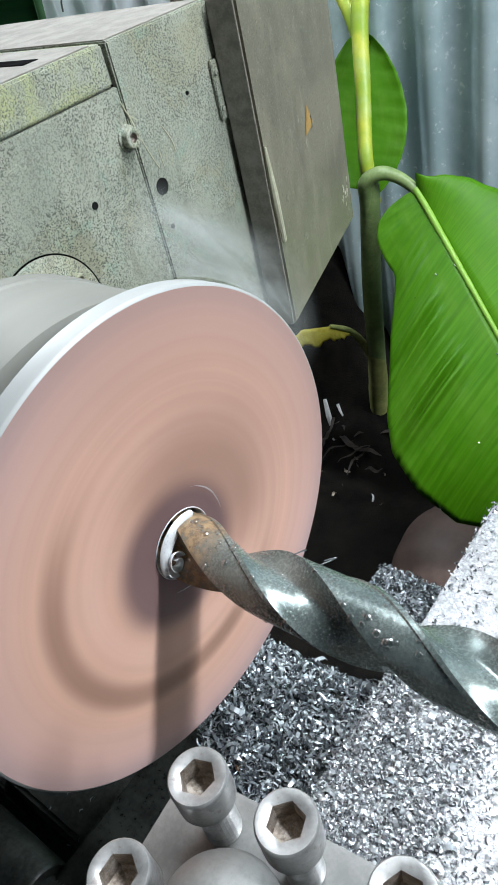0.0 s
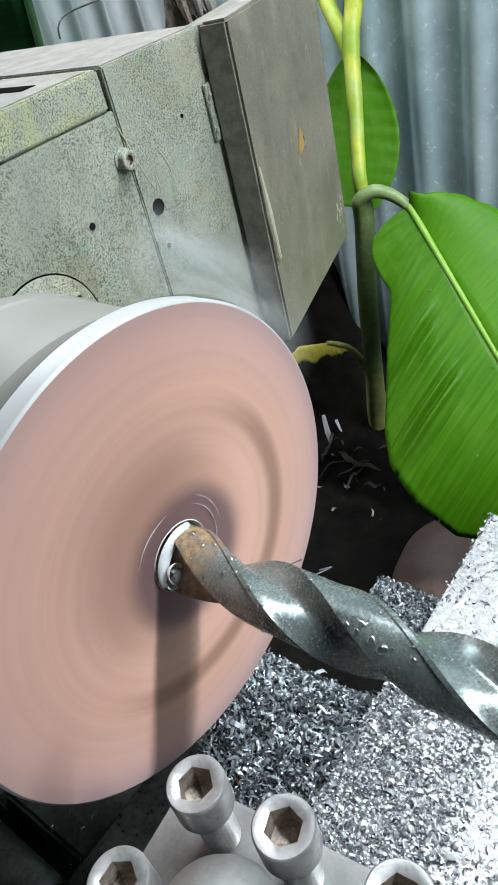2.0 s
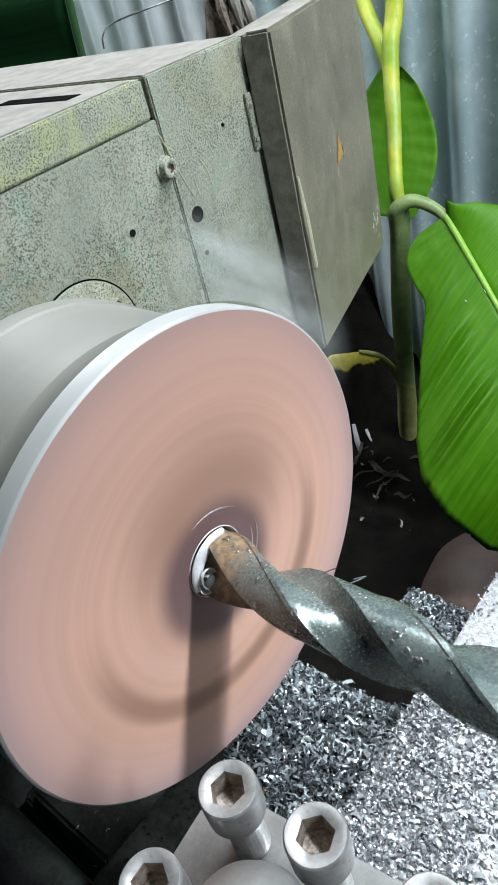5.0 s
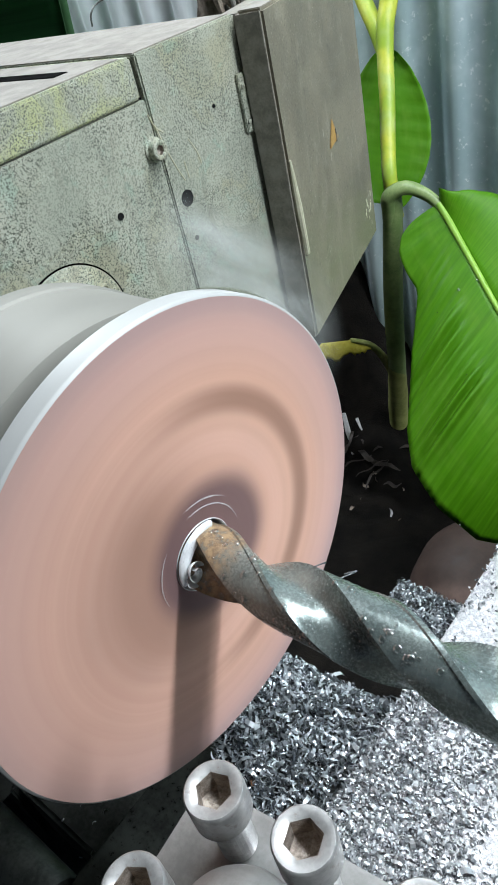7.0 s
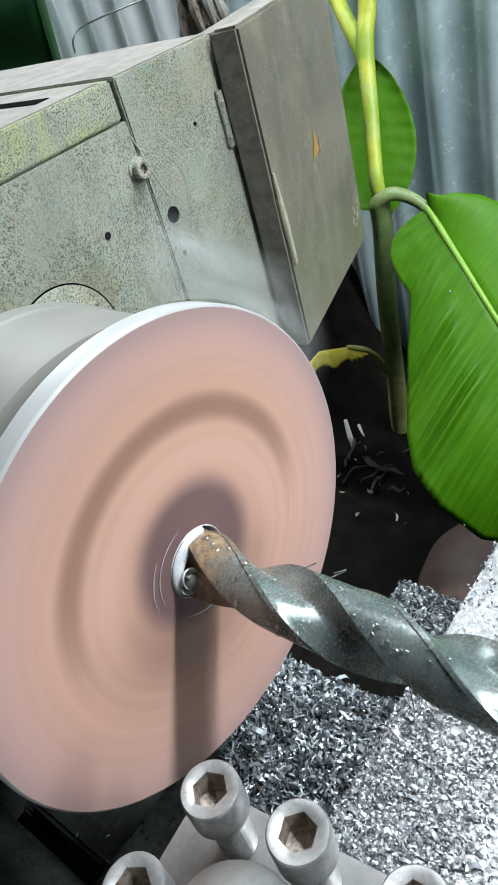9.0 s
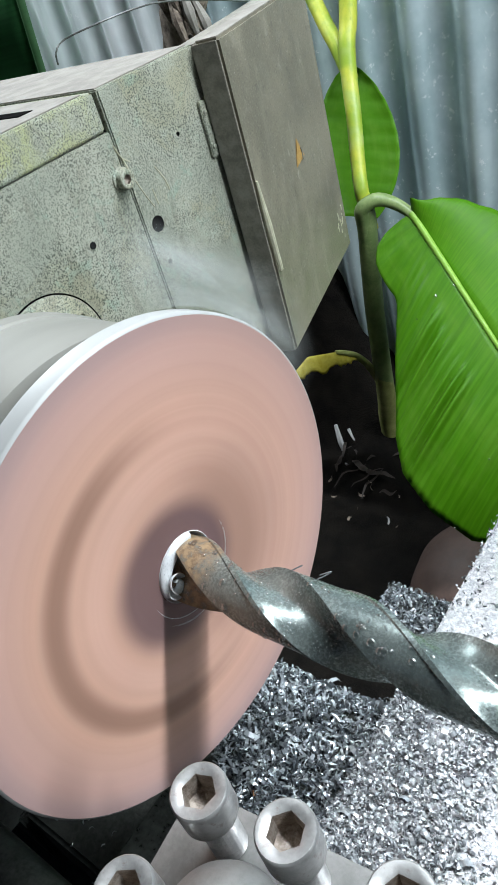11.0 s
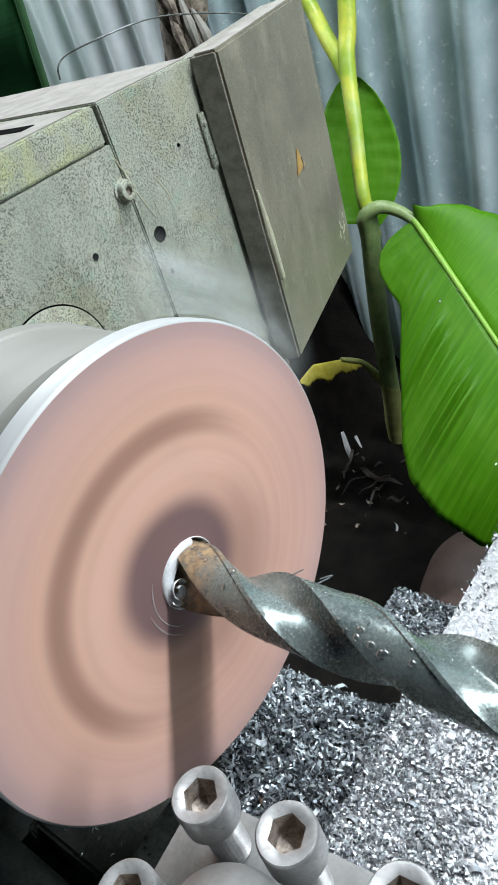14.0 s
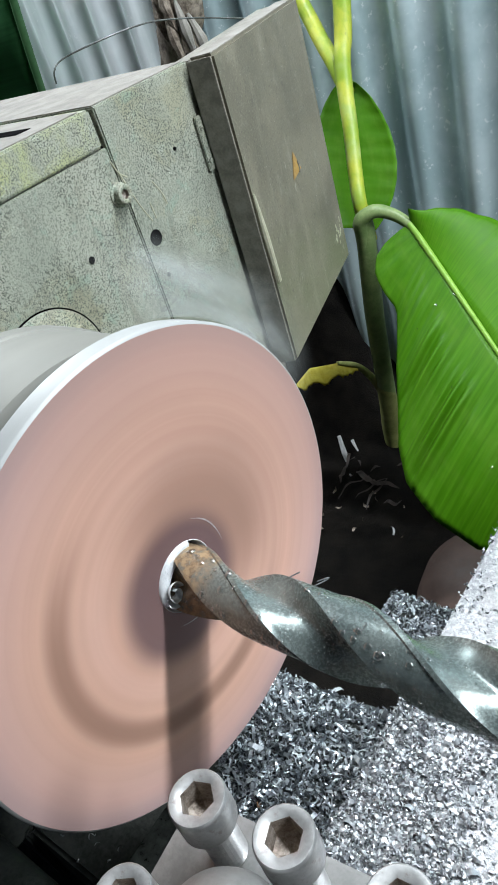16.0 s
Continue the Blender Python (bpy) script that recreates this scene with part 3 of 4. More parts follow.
def build_electrical_box():
    """A steel box behind the headstock, turned a little away, with a hinge and a faded warning triangle."""
    root = tagged(new("electrical_box"), "grey-brown painted steel electrical box with a hinged door", "electrical box")
    m = pose(-0.153, 0.28, 0, 0, 0, math.degrees(math.atan(0.3)))
    wide, z0, z1 = 0.2, -0.097, 0.1365
    part("door", slab(-0.0182, 0, 0.0005, wide, z0, z1, 0.0018, m), BOX, root)
    part("body", slab(-0.036, -0.0185, 0.004, wide - 0.003, z0 + 0.003, z1 - 0.001, 0.002, m), BOX_EDGE, root)
    part("dust", slab(-0.0172, -0.002, 0.003, wide - 0.003, z1, z1 + 0.0006, 0.0002, m), DUST, root)
    part("edge_strip", slab(-0.0190, -0.0012, -0.0012, 0.0004, z0 + 0.001, z1 - 0.001, 0.0003, m), BOX_EDGE, root, "worn darker edge of the door")
    # hinge leaf screwed to the headstock, its knuckle in the gap
    hinge = part("hinge", slab(-0.1748, -0.1722, 0.2680, 0.2760, 0.0665, 0.1032, 0.0006), HEAD, root, "painted hinge leaf")
    part("knuckle", tube([(-0.1716, 0.2768, 0.0655), (-0.1716, 0.2768, 0.085), (-0.1716, 0.2768, 0.1045)], [0.0024] * 3, 14), HEAD, hinge)
    for z in (0.0735, 0.0955):
        bm = lathe([(-0.1725, 0.0018), (-0.1714, 0.0018), (-0.1711, 0.0012)], 16)
        bm.transform(pose(0, 0.2712, z))
        part("hinge_screw", bm, HEAD, hinge, smooth=True)
    bm = bmesh.new()
    for flat in (0.0002, 0.0007):
        bm.faces.new([bm.verts.new(m @ Vector((flat, y, z))) for y, z in ((0.1031, 0.0400), (0.1150, 0.0225), (0.0915, 0.0205))])
    part("warning_triangle", bm, LABEL, root, "faded peeling yellow warning triangle")
    part("warning_mark", tube([m @ Vector((0.0009, 0.108, 0.031)), m @ Vector((0.0009, 0.1095, 0.026)), m @ Vector((0.0009, 0.109, 0.021))], [0.0007] * 3, 6), BOX_EDGE, root)
    part("worn_edge", tube([m @ Vector((0.0003, 0.0035, 0.043)), m @ Vector((0.0004, 0.004, 0.01)), m @ Vector((0.0003, 0.0065, -0.027))], [0.0010, 0.0032, 0.0026], 10), SCRATCH, root, "paint worn off along the door's edge")
    for k in range(16):
        y, z = 0.168 + 0.022 * random.random(), -0.078 + 0.022 * random.random()
        part("chipped_paint", slab(-0.0002, 0.0003, y, y + 0.001 + 0.002 * random.random(), z, z + 0.001 + 0.004 * random.random(), 0.0001, m), SCRATCH, root)
    part("bracket", slab(-0.034, -0.026, 0.001, 0.012, z0 + 0.03, z1 - 0.02, 0.001, m @ pose(0, -0.013, 0)), CAST, root)


def build_chuck():
    root = tagged(new("chuck"), "spinning grey steel lathe chuck", "chuck")
    part("body", lathe([(-0.092, 0.02), (-0.092, 0.0905), (-0.0895, 0.0925), (-0.079, 0.0925), (-0.078, 0.0915), (-0.030, 0.0915), (-0.028, 0.086), (-0.028, 0.02)], 96), CHUCK, root, smooth=True)
    part("spindle_nose", lathe([(-0.19, 0.045), (-0.092, 0.045)], 64), CHUCK, root, smooth=True)
    for k in range(3):
        bm = slab(-0.029, -0.0118, -0.011, 0.011, 0.03, 0.082, 0.001, Matrix.Rotation(2 * math.pi * k / 3, 4, "X"))
        part("jaw", bm, CHUCK, root)
    return root


def build_disc():
    """The workpiece: a thick round plate with a drilled middle."""
    root = tagged(new("workpiece_disc"), "spinning copper-brown round plate with a bright turned rim", "workpiece")
    bore, R, th = 0.0141, 0.1, 0.0100
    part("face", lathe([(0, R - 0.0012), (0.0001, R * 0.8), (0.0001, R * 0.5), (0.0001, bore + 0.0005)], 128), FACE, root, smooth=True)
    me = root.children[0].data
    bm = bmesh.new()
    bm.from_mesh(me)
    bmesh.ops.delete(bm, geom=[f for f in bm.faces if len(f.verts) > 4], context="FACES")
    bm.to_mesh(me)
    bm.free()
    part("rim", lathe([(-0.0001, R - 0.0013), (-0.0006, R - 0.0003), (-0.0012, R), (-th + 0.001, R), (-th, R - 0.001), (-th, bore), (-0.004, bore), (-0.004, R - 0.004)], 128, close=True), RIM, root, "bright turned rim", smooth=True)
    part("bore", lathe([(-th - 0.0002, bore - 0.0001), (-0.0035, bore - 0.0001), (-0.0030, bore), (0.0003, bore + 0.0005), (0.0004, bore + 0.0007), (0.0, bore + 0.0010), (-th - 0.0002, bore + 0.0013)], 64, close=True), BORE, root, "freshly cut bright bore", smooth=True)
    for k, (r, a0, a1) in enumerate(((0.0206, 0.4, 1.6), (0.0226, 2.6, 3.3), (0.0240, 1.0, 1.6))):
        pts = [(0.0008, r * (1 + 0.05 * i / 7) * math.cos(a0 + (a1 - a0) * i / 7), r * (1 + 0.05 * i / 7) * math.sin(a0 + (a1 - a0) * i / 7)) for i in range(8)]
        part("swarf_strand", tube(pts, [0.00013] * 8, 5), BORE, root, "bright strand of swarf whirling round the hole")
    return root


DRILL_R, DRILL_PITCH = 0.0134, 0.1404
DRILL_START = radians(18.6)


def drill_radius(phi):
    """The drill's outline: two lands with raised margins, two hollow flutes."""
    phi %= math.pi
    land = radians(80)
    if phi < radians(8):
        return DRILL_R
    if phi < land:
        return DRILL_R - 0.0006 * min(1, (phi - radians(8)) / radians(2.5))
    u = (phi - land) / (math.pi - land)
    return DRILL_R - 0.0006 * (1 - u) - 0.0074 * math.sin(math.pi * u ** 0.8) ** 0.75


def build_drill():
    root = tagged(new("twist_drill"), "large wet steel twist drill, rusty near its point", "drill bit")
    x_end = 0.185
    half = [radians(a) for a in (0, 3, 6, 8, 9, 10.5, 15, 22, 32, 42, 52, 62, 70, 76, 80)] + [radians(80 + 100 * k / 34) for k in range(1, 34)]
    angles = half + [a + math.pi for a in half]
    n = len(angles)
    xs = np.arange(-0.010, x_end, 0.0012)
    verts, faces = [], []
    for x in xs:
        for a in angles:
            r, b = drill_radius(a), a + DRILL_START + 2 * math.pi * x / DRILL_PITCH
            verts.append((x, r * math.cos(b), r * math.sin(b)))
    for k in range(len(xs) - 1):
        for i in range(n):
            j = (i + 1) % n
            faces.append((k * n + i, k * n + j, (k + 1) * n + j, (k + 1) * n + i))
    base = len(verts)
    verts.append((-0.0165, 0, 0))
    faces += [(i, base, (i + 1) % n) for i in range(n)]
    faces.append(tuple((len(xs) - 1) * n + i for i in range(n)))
    body = raw("fluted_body", verts, faces, DRILL, root, smooth=True)
    body.data.set_sharp_from_angle(angle=radians(30))
    part("shank", lathe([(x_end - 0.002, 0.0128), (0.32, 0.0128), (0.322, 0.012)], 48), DRILL, root, smooth=True)
    # beads of coolant standing on the steel
    rng = random.Random(5)
    for k in range(240):
        x = rng.uniform(0.004, 0.15)
        a = radians(rng.uniform(60, 200))
        r = drill_radius(a - DRILL_START - 2 * math.pi * x / DRILL_PITCH)
        s = rng.choice((0.0004, 0.0005, 0.0006, 0.0009, 0.0013, 0.0016)) if r > 0.0122 else rng.choice((0.0003, 0.0004, 0.0005))
        bm = bmesh.new()
        bmesh.ops.create_icosphere(bm, subdivisions=2, radius=s)
        for v in bm.verts:
            v.co.z *= 0.48
        up = Vector((0, math.cos(a), math.sin(a)))
        bm.transform(Matrix.Translation(Vector((x, 0, 0)) + up * r) @ up.to_track_quat("Z", "Y").to_matrix().to_4x4())
        part("droplet", bm, WATER, root, smooth=True)
    return root


def curl_strip(rng, radius, width, turns, steps):
    """A little rolled strip of swarf about its own middle, as points and faces."""
    pts = []
    lean = rng.uniform(-0.6, 0.6) * width
    for i in range(steps + 1):
        a = turns * 2 * math.pi * i / steps
        q = radius * (1 + 0.25 * i / steps)
        taper = width * (0.55 + 0.45 * math.sin(math.pi * (i + 0.7) / (steps + 1.4)))
        for s in (-1, 1):
            pts.append((q * math.cos(a), q * math.sin(a), s * taper / 2 + lean * i / steps))
    fs = [(2 * i, 2 * i + 1, 2 * i + 3, 2 * i + 2) for i in range(steps)]
    c = np.mean(pts, axis=0)
    return np.array(pts) - c, fs


def turned_at_random(rng):
    q = np.array([rng.gauss(0, 1) for _ in range(4)])
    w, x, y, z = q / np.linalg.norm(q)
    return np.array([[1 - 2 * (y * y + z * z), 2 * (x * y - z * w), 2 * (x * z + y * w)], [2 * (x * y + z * w), 1 - 2 * (x * x + z * z), 2 * (y * z - x * w)], [2 * (x * z - y * w), 2 * (y * z + x * w), 1 - 2 * (x * x + y * y)]])


def strew(name, count, place, size, material, seed, turns=(0.2, 0.75), slim=(0.25, 0.7)):
    """Many rolled chips in one mesh; place(rng) gives a point."""
    rng = random.Random(seed)
    verts, faces = [], []
    for _ in range(count):
        s = rng.uniform(*size) * (1.7 if rng.random() < 0.05 else 1)
        pts, fs = curl_strip(rng, s * rng.uniform(0.6, 1.0), s * rng.uniform(*slim), rng.uniform(*turns), 6)
        k = len(verts)
        verts += list(pts @ turned_at_random(rng).T + np.array(place(rng)))
        faces += [tuple(k + i for i in f) for f in fs]
    return raw(name, verts, faces, material)


SLIDE_TOP = -0.147


def heap_height(x, y):
    """The surface of the swarf heap between the disc and the cross slide."""
    z = -0.181 + 0.012 * math.exp(-((x - 0.012) / 0.03) ** 2 - ((y - 0.015) / 0.05) ** 2) + 0.004 * noise.noise((x * 60, y * 60, 1)) + 0.002 * noise.noise((x * 160, y * 160, 4))
    if x > 0.02:
        z += (x - 0.02) * 0.7
    back = 0.066 - 0.0005
    if y > back - 0.01:
        z -= ((y - back + 0.01) ** 2) * 60
    return z


def build_carriage():
    """Saddle, cross slide and the swarf on them. Returns what travels with the tool."""
    things = []
    saddle = tagged(new("saddle"), "dark cast saddle of the lathe carriage", "lathe saddle")
    part("front_wing", slab(-0.075, 0.06, -0.14, 0.062, -0.236, -0.196, 0.002), CAST, saddle)
    part("rear_wing", slab(-0.0125, 0.06, 0.110, 0.1475, -0.236, -0.176, 0.0015), CAST, saddle)
    part("bridge", slab(0.05, 0.20, -0.15, 0.15, -0.236, -0.185, 0.002), CAST, saddle)
    things.append(saddle)
    slide = tagged(new("cross_slide"), "wet grey steel cross slide covered with fine chips", "cross slide")
    part("top", slab(0.0405, 0.20, -0.30, 0.205, -0.186, SLIDE_TOP, 0.0022), SLIDE, slide)
    part("base", slab(0.05, 0.19, -0.29, 0.195, -0.236, -0.1865, 0.001), CAST, slide, "dark dovetailed base")
    drops = random.Random(31)
    for k in range(70):
        x, y = drops.uniform(0.05, 0.15), drops.uniform(0.02, 0.2)
        bm = bmesh.new()
        bmesh.ops.create_icosphere(bm, subdivisions=2, radius=drops.uniform(0.0006, 0.0021))
        for v in bm.verts:
            v.co.z *= 0.5
        bm.transform(Matrix.Translation((x, y, SLIDE_TOP)))
        part("droplet", bm, WATER, slide, smooth=True)
    things.append(slide)

    n = 70
    verts, faces = [], []
    for i in range(n + 1):
        for j in range(n + 1):
            x, y = -0.075 + 0.118 * i / n, -0.075 + 0.147 * j / n
            verts.append((x, y, max(heap_height(x, y) - 0.0012, -0.20) if y > -0.058 - 1.1 * x else -0.20))
    for i in range(n):
        for j in range(n):
            a = i * (n + 1) + j
            faces.append((a, a + n + 1, a + n + 2, a + 1))
    things.append(tagged(raw("swarf_bed", verts, faces, CAST, smooth=True), "dark oily grit under the swarf", "swarf", kind="stuff"))

    def on_heap(rng):
        x, y = rng.uniform(-0.073, 0.043), rng.uniform(-0.073, 0.068)
        while y < -0.06 - 1.1 * x + 0.006 * noise.noise((x * 90, y * 90, 9)):
            x, y = rng.uniform(-0.073, 0.043), rng.uniform(-0.073, 0.068)
        return x, y, heap_height(x, y) + rng.uniform(-0.0012, 0.0022)

    things.append(tagged(strew("swarf_heap", 6500, on_heap, (0.0014, 0.0036), CHIP, 11, (0.25, 0.7), (0.22, 0.6)), "heap of bright curled steel swarf", "swarf", kind="stuff"))

    things.append(tagged(strew("coarse_swarf", 420, on_heap, (0.0030, 0.0052), CHIP, 15, (0.2, 0.6), (0.25, 0.6)), "larger bright curled flakes lying on the heap", "swarf", kind="stuff"))

    def on_wing(rng):
        return rng.uniform(-0.012, 0.042), rng.uniform(0.111, 0.147), -0.1757 + rng.uniform(0, 0.0018)

    things.append(tagged(strew("swarf_patch", 1700, on_wing, (0.0010, 0.0024), CHIP, 12), "small steel chips on the saddle's end", "swarf", kind="stuff"))

    def on_slide(rng):
        while True:
            x, y = rng.uniform(0.039, 0.17), rng.uniform(-0.11, 0.205)
            thick = math.exp(-((x - 0.040) / 0.055) ** 2) * (1 if y < 0.07 else 0.05) * (0.5 + noise.noise((x * 30, y * 30, 7)) + 0.3)
            if rng.random() < thick:
                return x, y, SLIDE_TOP + rng.uniform(0.0001, 0.0012)

    things.append(tagged(strew("fine_chips", 13000, on_slide, (0.0008, 0.0021), GRIT, 13, (0.2, 0.6), (0.4, 1.0)), "fine steel chips spilling over the cross slide", "swarf", kind="stuff"))

    def loose(rng):
        return rng.uniform(0.045, 0.17), rng.uniform(-0.08, 0.2), SLIDE_TOP + 0.0006

    things.append(tagged(strew("loose_chips", 130, loose, (0.0010, 0.0022), GRIT, 14, (0.2, 0.7)), "single larger chips on the cross slide", "swarf", kind="stuff"))
    for x, y, s, seed in ((-0.012, -0.012, 0.004, 1), (0.067, 0.012, 0.0034, 2), (0.09, 0.034, 0.0042, 3), (0.1035, 0.0, 0.0038, 4), (-0.03, 0.02, 0.004, 5)):
        rng = random.Random(seed)
        z = heap_height(x, y) + 0.0015 if x < 0.04 else SLIDE_TOP + 0.0016
        pts, fs = curl_strip(rng, s * 0.7, s * 0.8, 0.45, 10)
        things.append(tagged(raw("swarf_flake", pts @ turned_at_random(rng).T + np.array([x, y, z]), fs, RUSTY if seed == 1 else CHIP), "rust-brown curled steel flake" if seed == 1 else "bright curled steel flake", "swarf", group="large flakes"))
    # thin hairs of swarf hanging about the drill
    for k, pts in enumerate((((0.048, 0.03, -0.05), (0.053, 0.032, -0.066), (0.060, 0.036, -0.08), (0.066, 0.03, -0.1), (0.058, 0.05, -0.115), (0.05, 0.066, -0.15)), ((0.066, 0.04, -0.09), (0.058, 0.055, -0.11), (0.064, 0.07, -0.13), (0.05, 0.068, -0.168)), ((0.04, 0.013, 0.0005), (0.045, 0.0165, 0.003), (0.047, 0.014, 0.006)), ((0.052, 0.0135, 0.001), (0.056, 0.018, 0.002), (0.058, 0.017, 0.005), (0.055, 0.014, 0.005)))):
        things.append(tagged(part("swarf_hair", tube(pts, [0.00025] * len(pts), 6), CHIP), "thin curled hair of steel swarf", "swarf", group="swarf hairs"))
    return things


def build_tool_post():
    """A square tool post with clamp bolts in two rows and a rounded nut in the middle."""
    root = tagged(new("tool_post"), "grey steel square tool post with socket clamp bolts", "tool post")
    m = pose(0.095, -0.098, 0, 0, 0, 6)
    part("block", slab(-0.0485, 0.0485, -0.0485, 0.0435, -0.075, -0.0275, 0.0016, m), POST, root)
    part("lower_jaw", slab(-0.0485, 0.0485, -0.0485, 0.0435, -0.150, -0.112, 0.0016, m), POST, root)
    part("core", slab(-0.03, 0.03, -0.03, 0.026, -0.113, -0.074, 0.001, m), POST, root)
    part("nut", lathe([(-0.0275, 0.017), (-0.02, 0.017), (0.010, 0.0165), (0.015, 0.0145), (0.018, 0.0105), (0.0195, 0.005), (0.020, 0.0005)], 48), POST, root, "rounded centre nut", smooth=True)
    root.children[-1].data.transform(Matrix.Translation((0.0920, -0.0925, -0.005)) @ Matrix.Rotation(radians(-90), 4, "Y"))
    spots = ((0.0650, -0.0687, 0.0065, 20), (0.0933, -0.0653, 0.0070, 47), (0.1262, -0.0640, 0.0065, 5), (0.0628, -0.0989, 0.0060, 33))
    for x, y, z, spin in spots:
        h = part("clamp_bolt", screw_head(0.0088, 0.0125, 0.0054, 0.0075), BOLT, root, "worn socket-head clamp bolt", smooth=True)
        h.matrix_basis = pose(x, y, z - 0.0125, 0, 0, spin)
        part("socket", screw_socket(0.0125, 0.0054, 0.0080), SOCKET, h, "dirty rust-stained hexagonal socket")
        prof = []
        for i in range(20):
            prof += [(-0.045 + i * 0.0022, 0.0059), (-0.045 + i * 0.0022 + 0.0011, 0.0045)]
        bm = lathe(prof, 28)
        bm.transform(Matrix.Rotation(radians(-90), 4, "Y"))
        part("shank", bm, BOLT, h)
    return root


def build_swarf_curl():
    """The bright chip at the mouth of the hole: a broad crescent that ends in a scroll."""
    pts, n = [], 60
    for i in range(n):
        a = radians(200) + 3.5 * math.pi * i / (n - 1)
        q = 0.0056 - 0.0040 * i / (n - 1)
        for x, spread in ((0.0014, 0.55), (0.0028, 0.82), (0.0042, 1.0)):
            pts.append((x + 0.0010 * i / n, -0.0098 + 0.95 * q * spread * math.cos(a), 0.0018 + 1.25 * q * spread * math.sin(a)))
    fs = [(3 * i + j, 3 * i + j + 1, 3 * i + j + 4, 3 * i + j + 3) for i in range(n - 1) for j in range(2)]
    ob = raw("swarf_curl", pts, fs, BORE, smooth=True)
    ob.modifiers.new("thickness", "SOLIDIFY").thickness = 0.0003
    verts, faces = [], []
    for i in range(29):
        a = radians(62 + 128 * i / 28)
        wide = 0.0043 * math.sin(math.pi * (i + 2.5) / 32) ** 0.8
        for x, r in ((0.0002, 0.0150), (0.0012, 0.0148), (0.0018, 0.0144 - wide * 0.5), (0.0016, 0.0140 - wide)):
            verts.append((x, r * math.cos(a), r * math.sin(a)))
    for i in range(28):
        for j in range(3):
            faces.append((4 * i + j, 4 * i + j + 1, 4 * i + j + 5, 4 * i + j + 4))
    raw("outer_curl", verts, faces, BORE, ob, smooth=True)
    return tagged(ob, "bright curled chip at the mouth of the hole", "swarf")


def build_mist():
    """Coolant haze that streams off the plate's upper rim, in three loose shells."""
    verts, faces, uv = [], [], []
    for k, (lean, reach) in enumerate(((0.35, 0.034), (0.75, 0.036), (1.3, 0.032))):
        base, n, m = len(verts), 40, 12
        for i in range(n + 1):
            a = radians(2 + 74 * i / n)
            for j in range(m + 1):
                out = 0.1012 + reach * j / m * (1 + 0.15 * math.sin(a * 5 + k))
                verts.append((-0.006 - lean * reach * j / m, out * math.cos(a), out * math.sin(a)))
                uv.append((i / n, j / m))
        for i in range(n):
            for j in range(m):
                q = base + i * (m + 1) + j
                faces.append((q, q + m + 1, q + m + 2, q + 1))
    ob = raw("coolant_mist", verts, faces, MIST, smooth=True)
    layer = ob.data.uv_layers.new(name="haze")
    for loop in ob.data.loops:
        layer.data[loop.index].uv = uv[loop.vertex_index]
    tagged(ob, "thin grey coolant mist streaming off the spinning plate", "mist", kind="stuff")


# ---- plants ----
def blade(name, material, point, across, along, parent, label=""):
    """A leaf half as a pleated sheet: point(s, v) for s along the rib and v outwards."""
    verts, faces, uv = [], [], []
    for i in range(along + 1):
        for j in range(across + 1):
            verts.append(point(i / along, j / across))
            uv.append((i / along, j / across))
    for i in range(along):
        for j in range(across):
            a = i * (across + 1) + j
            faces.append((a, a + across + 1, a + across + 2, a + 1))
    ob = raw(name, verts, faces, material, parent, smooth=True)
    layer = ob.data.uv_layers.new(name="leaf")
    for loop in ob.data.loops:
        layer.data[loop.index].uv = uv[loop.vertex_index]
    thick = ob.modifiers.new("thickness", "SOLIDIFY")
    thick.thickness = 0.0004
    if label:
        ob["label"] = label
    return ob


def smooth_table(table):
    xs, ys = zip(*table)
    return lambda s: float(np.interp(s, xs, ys))


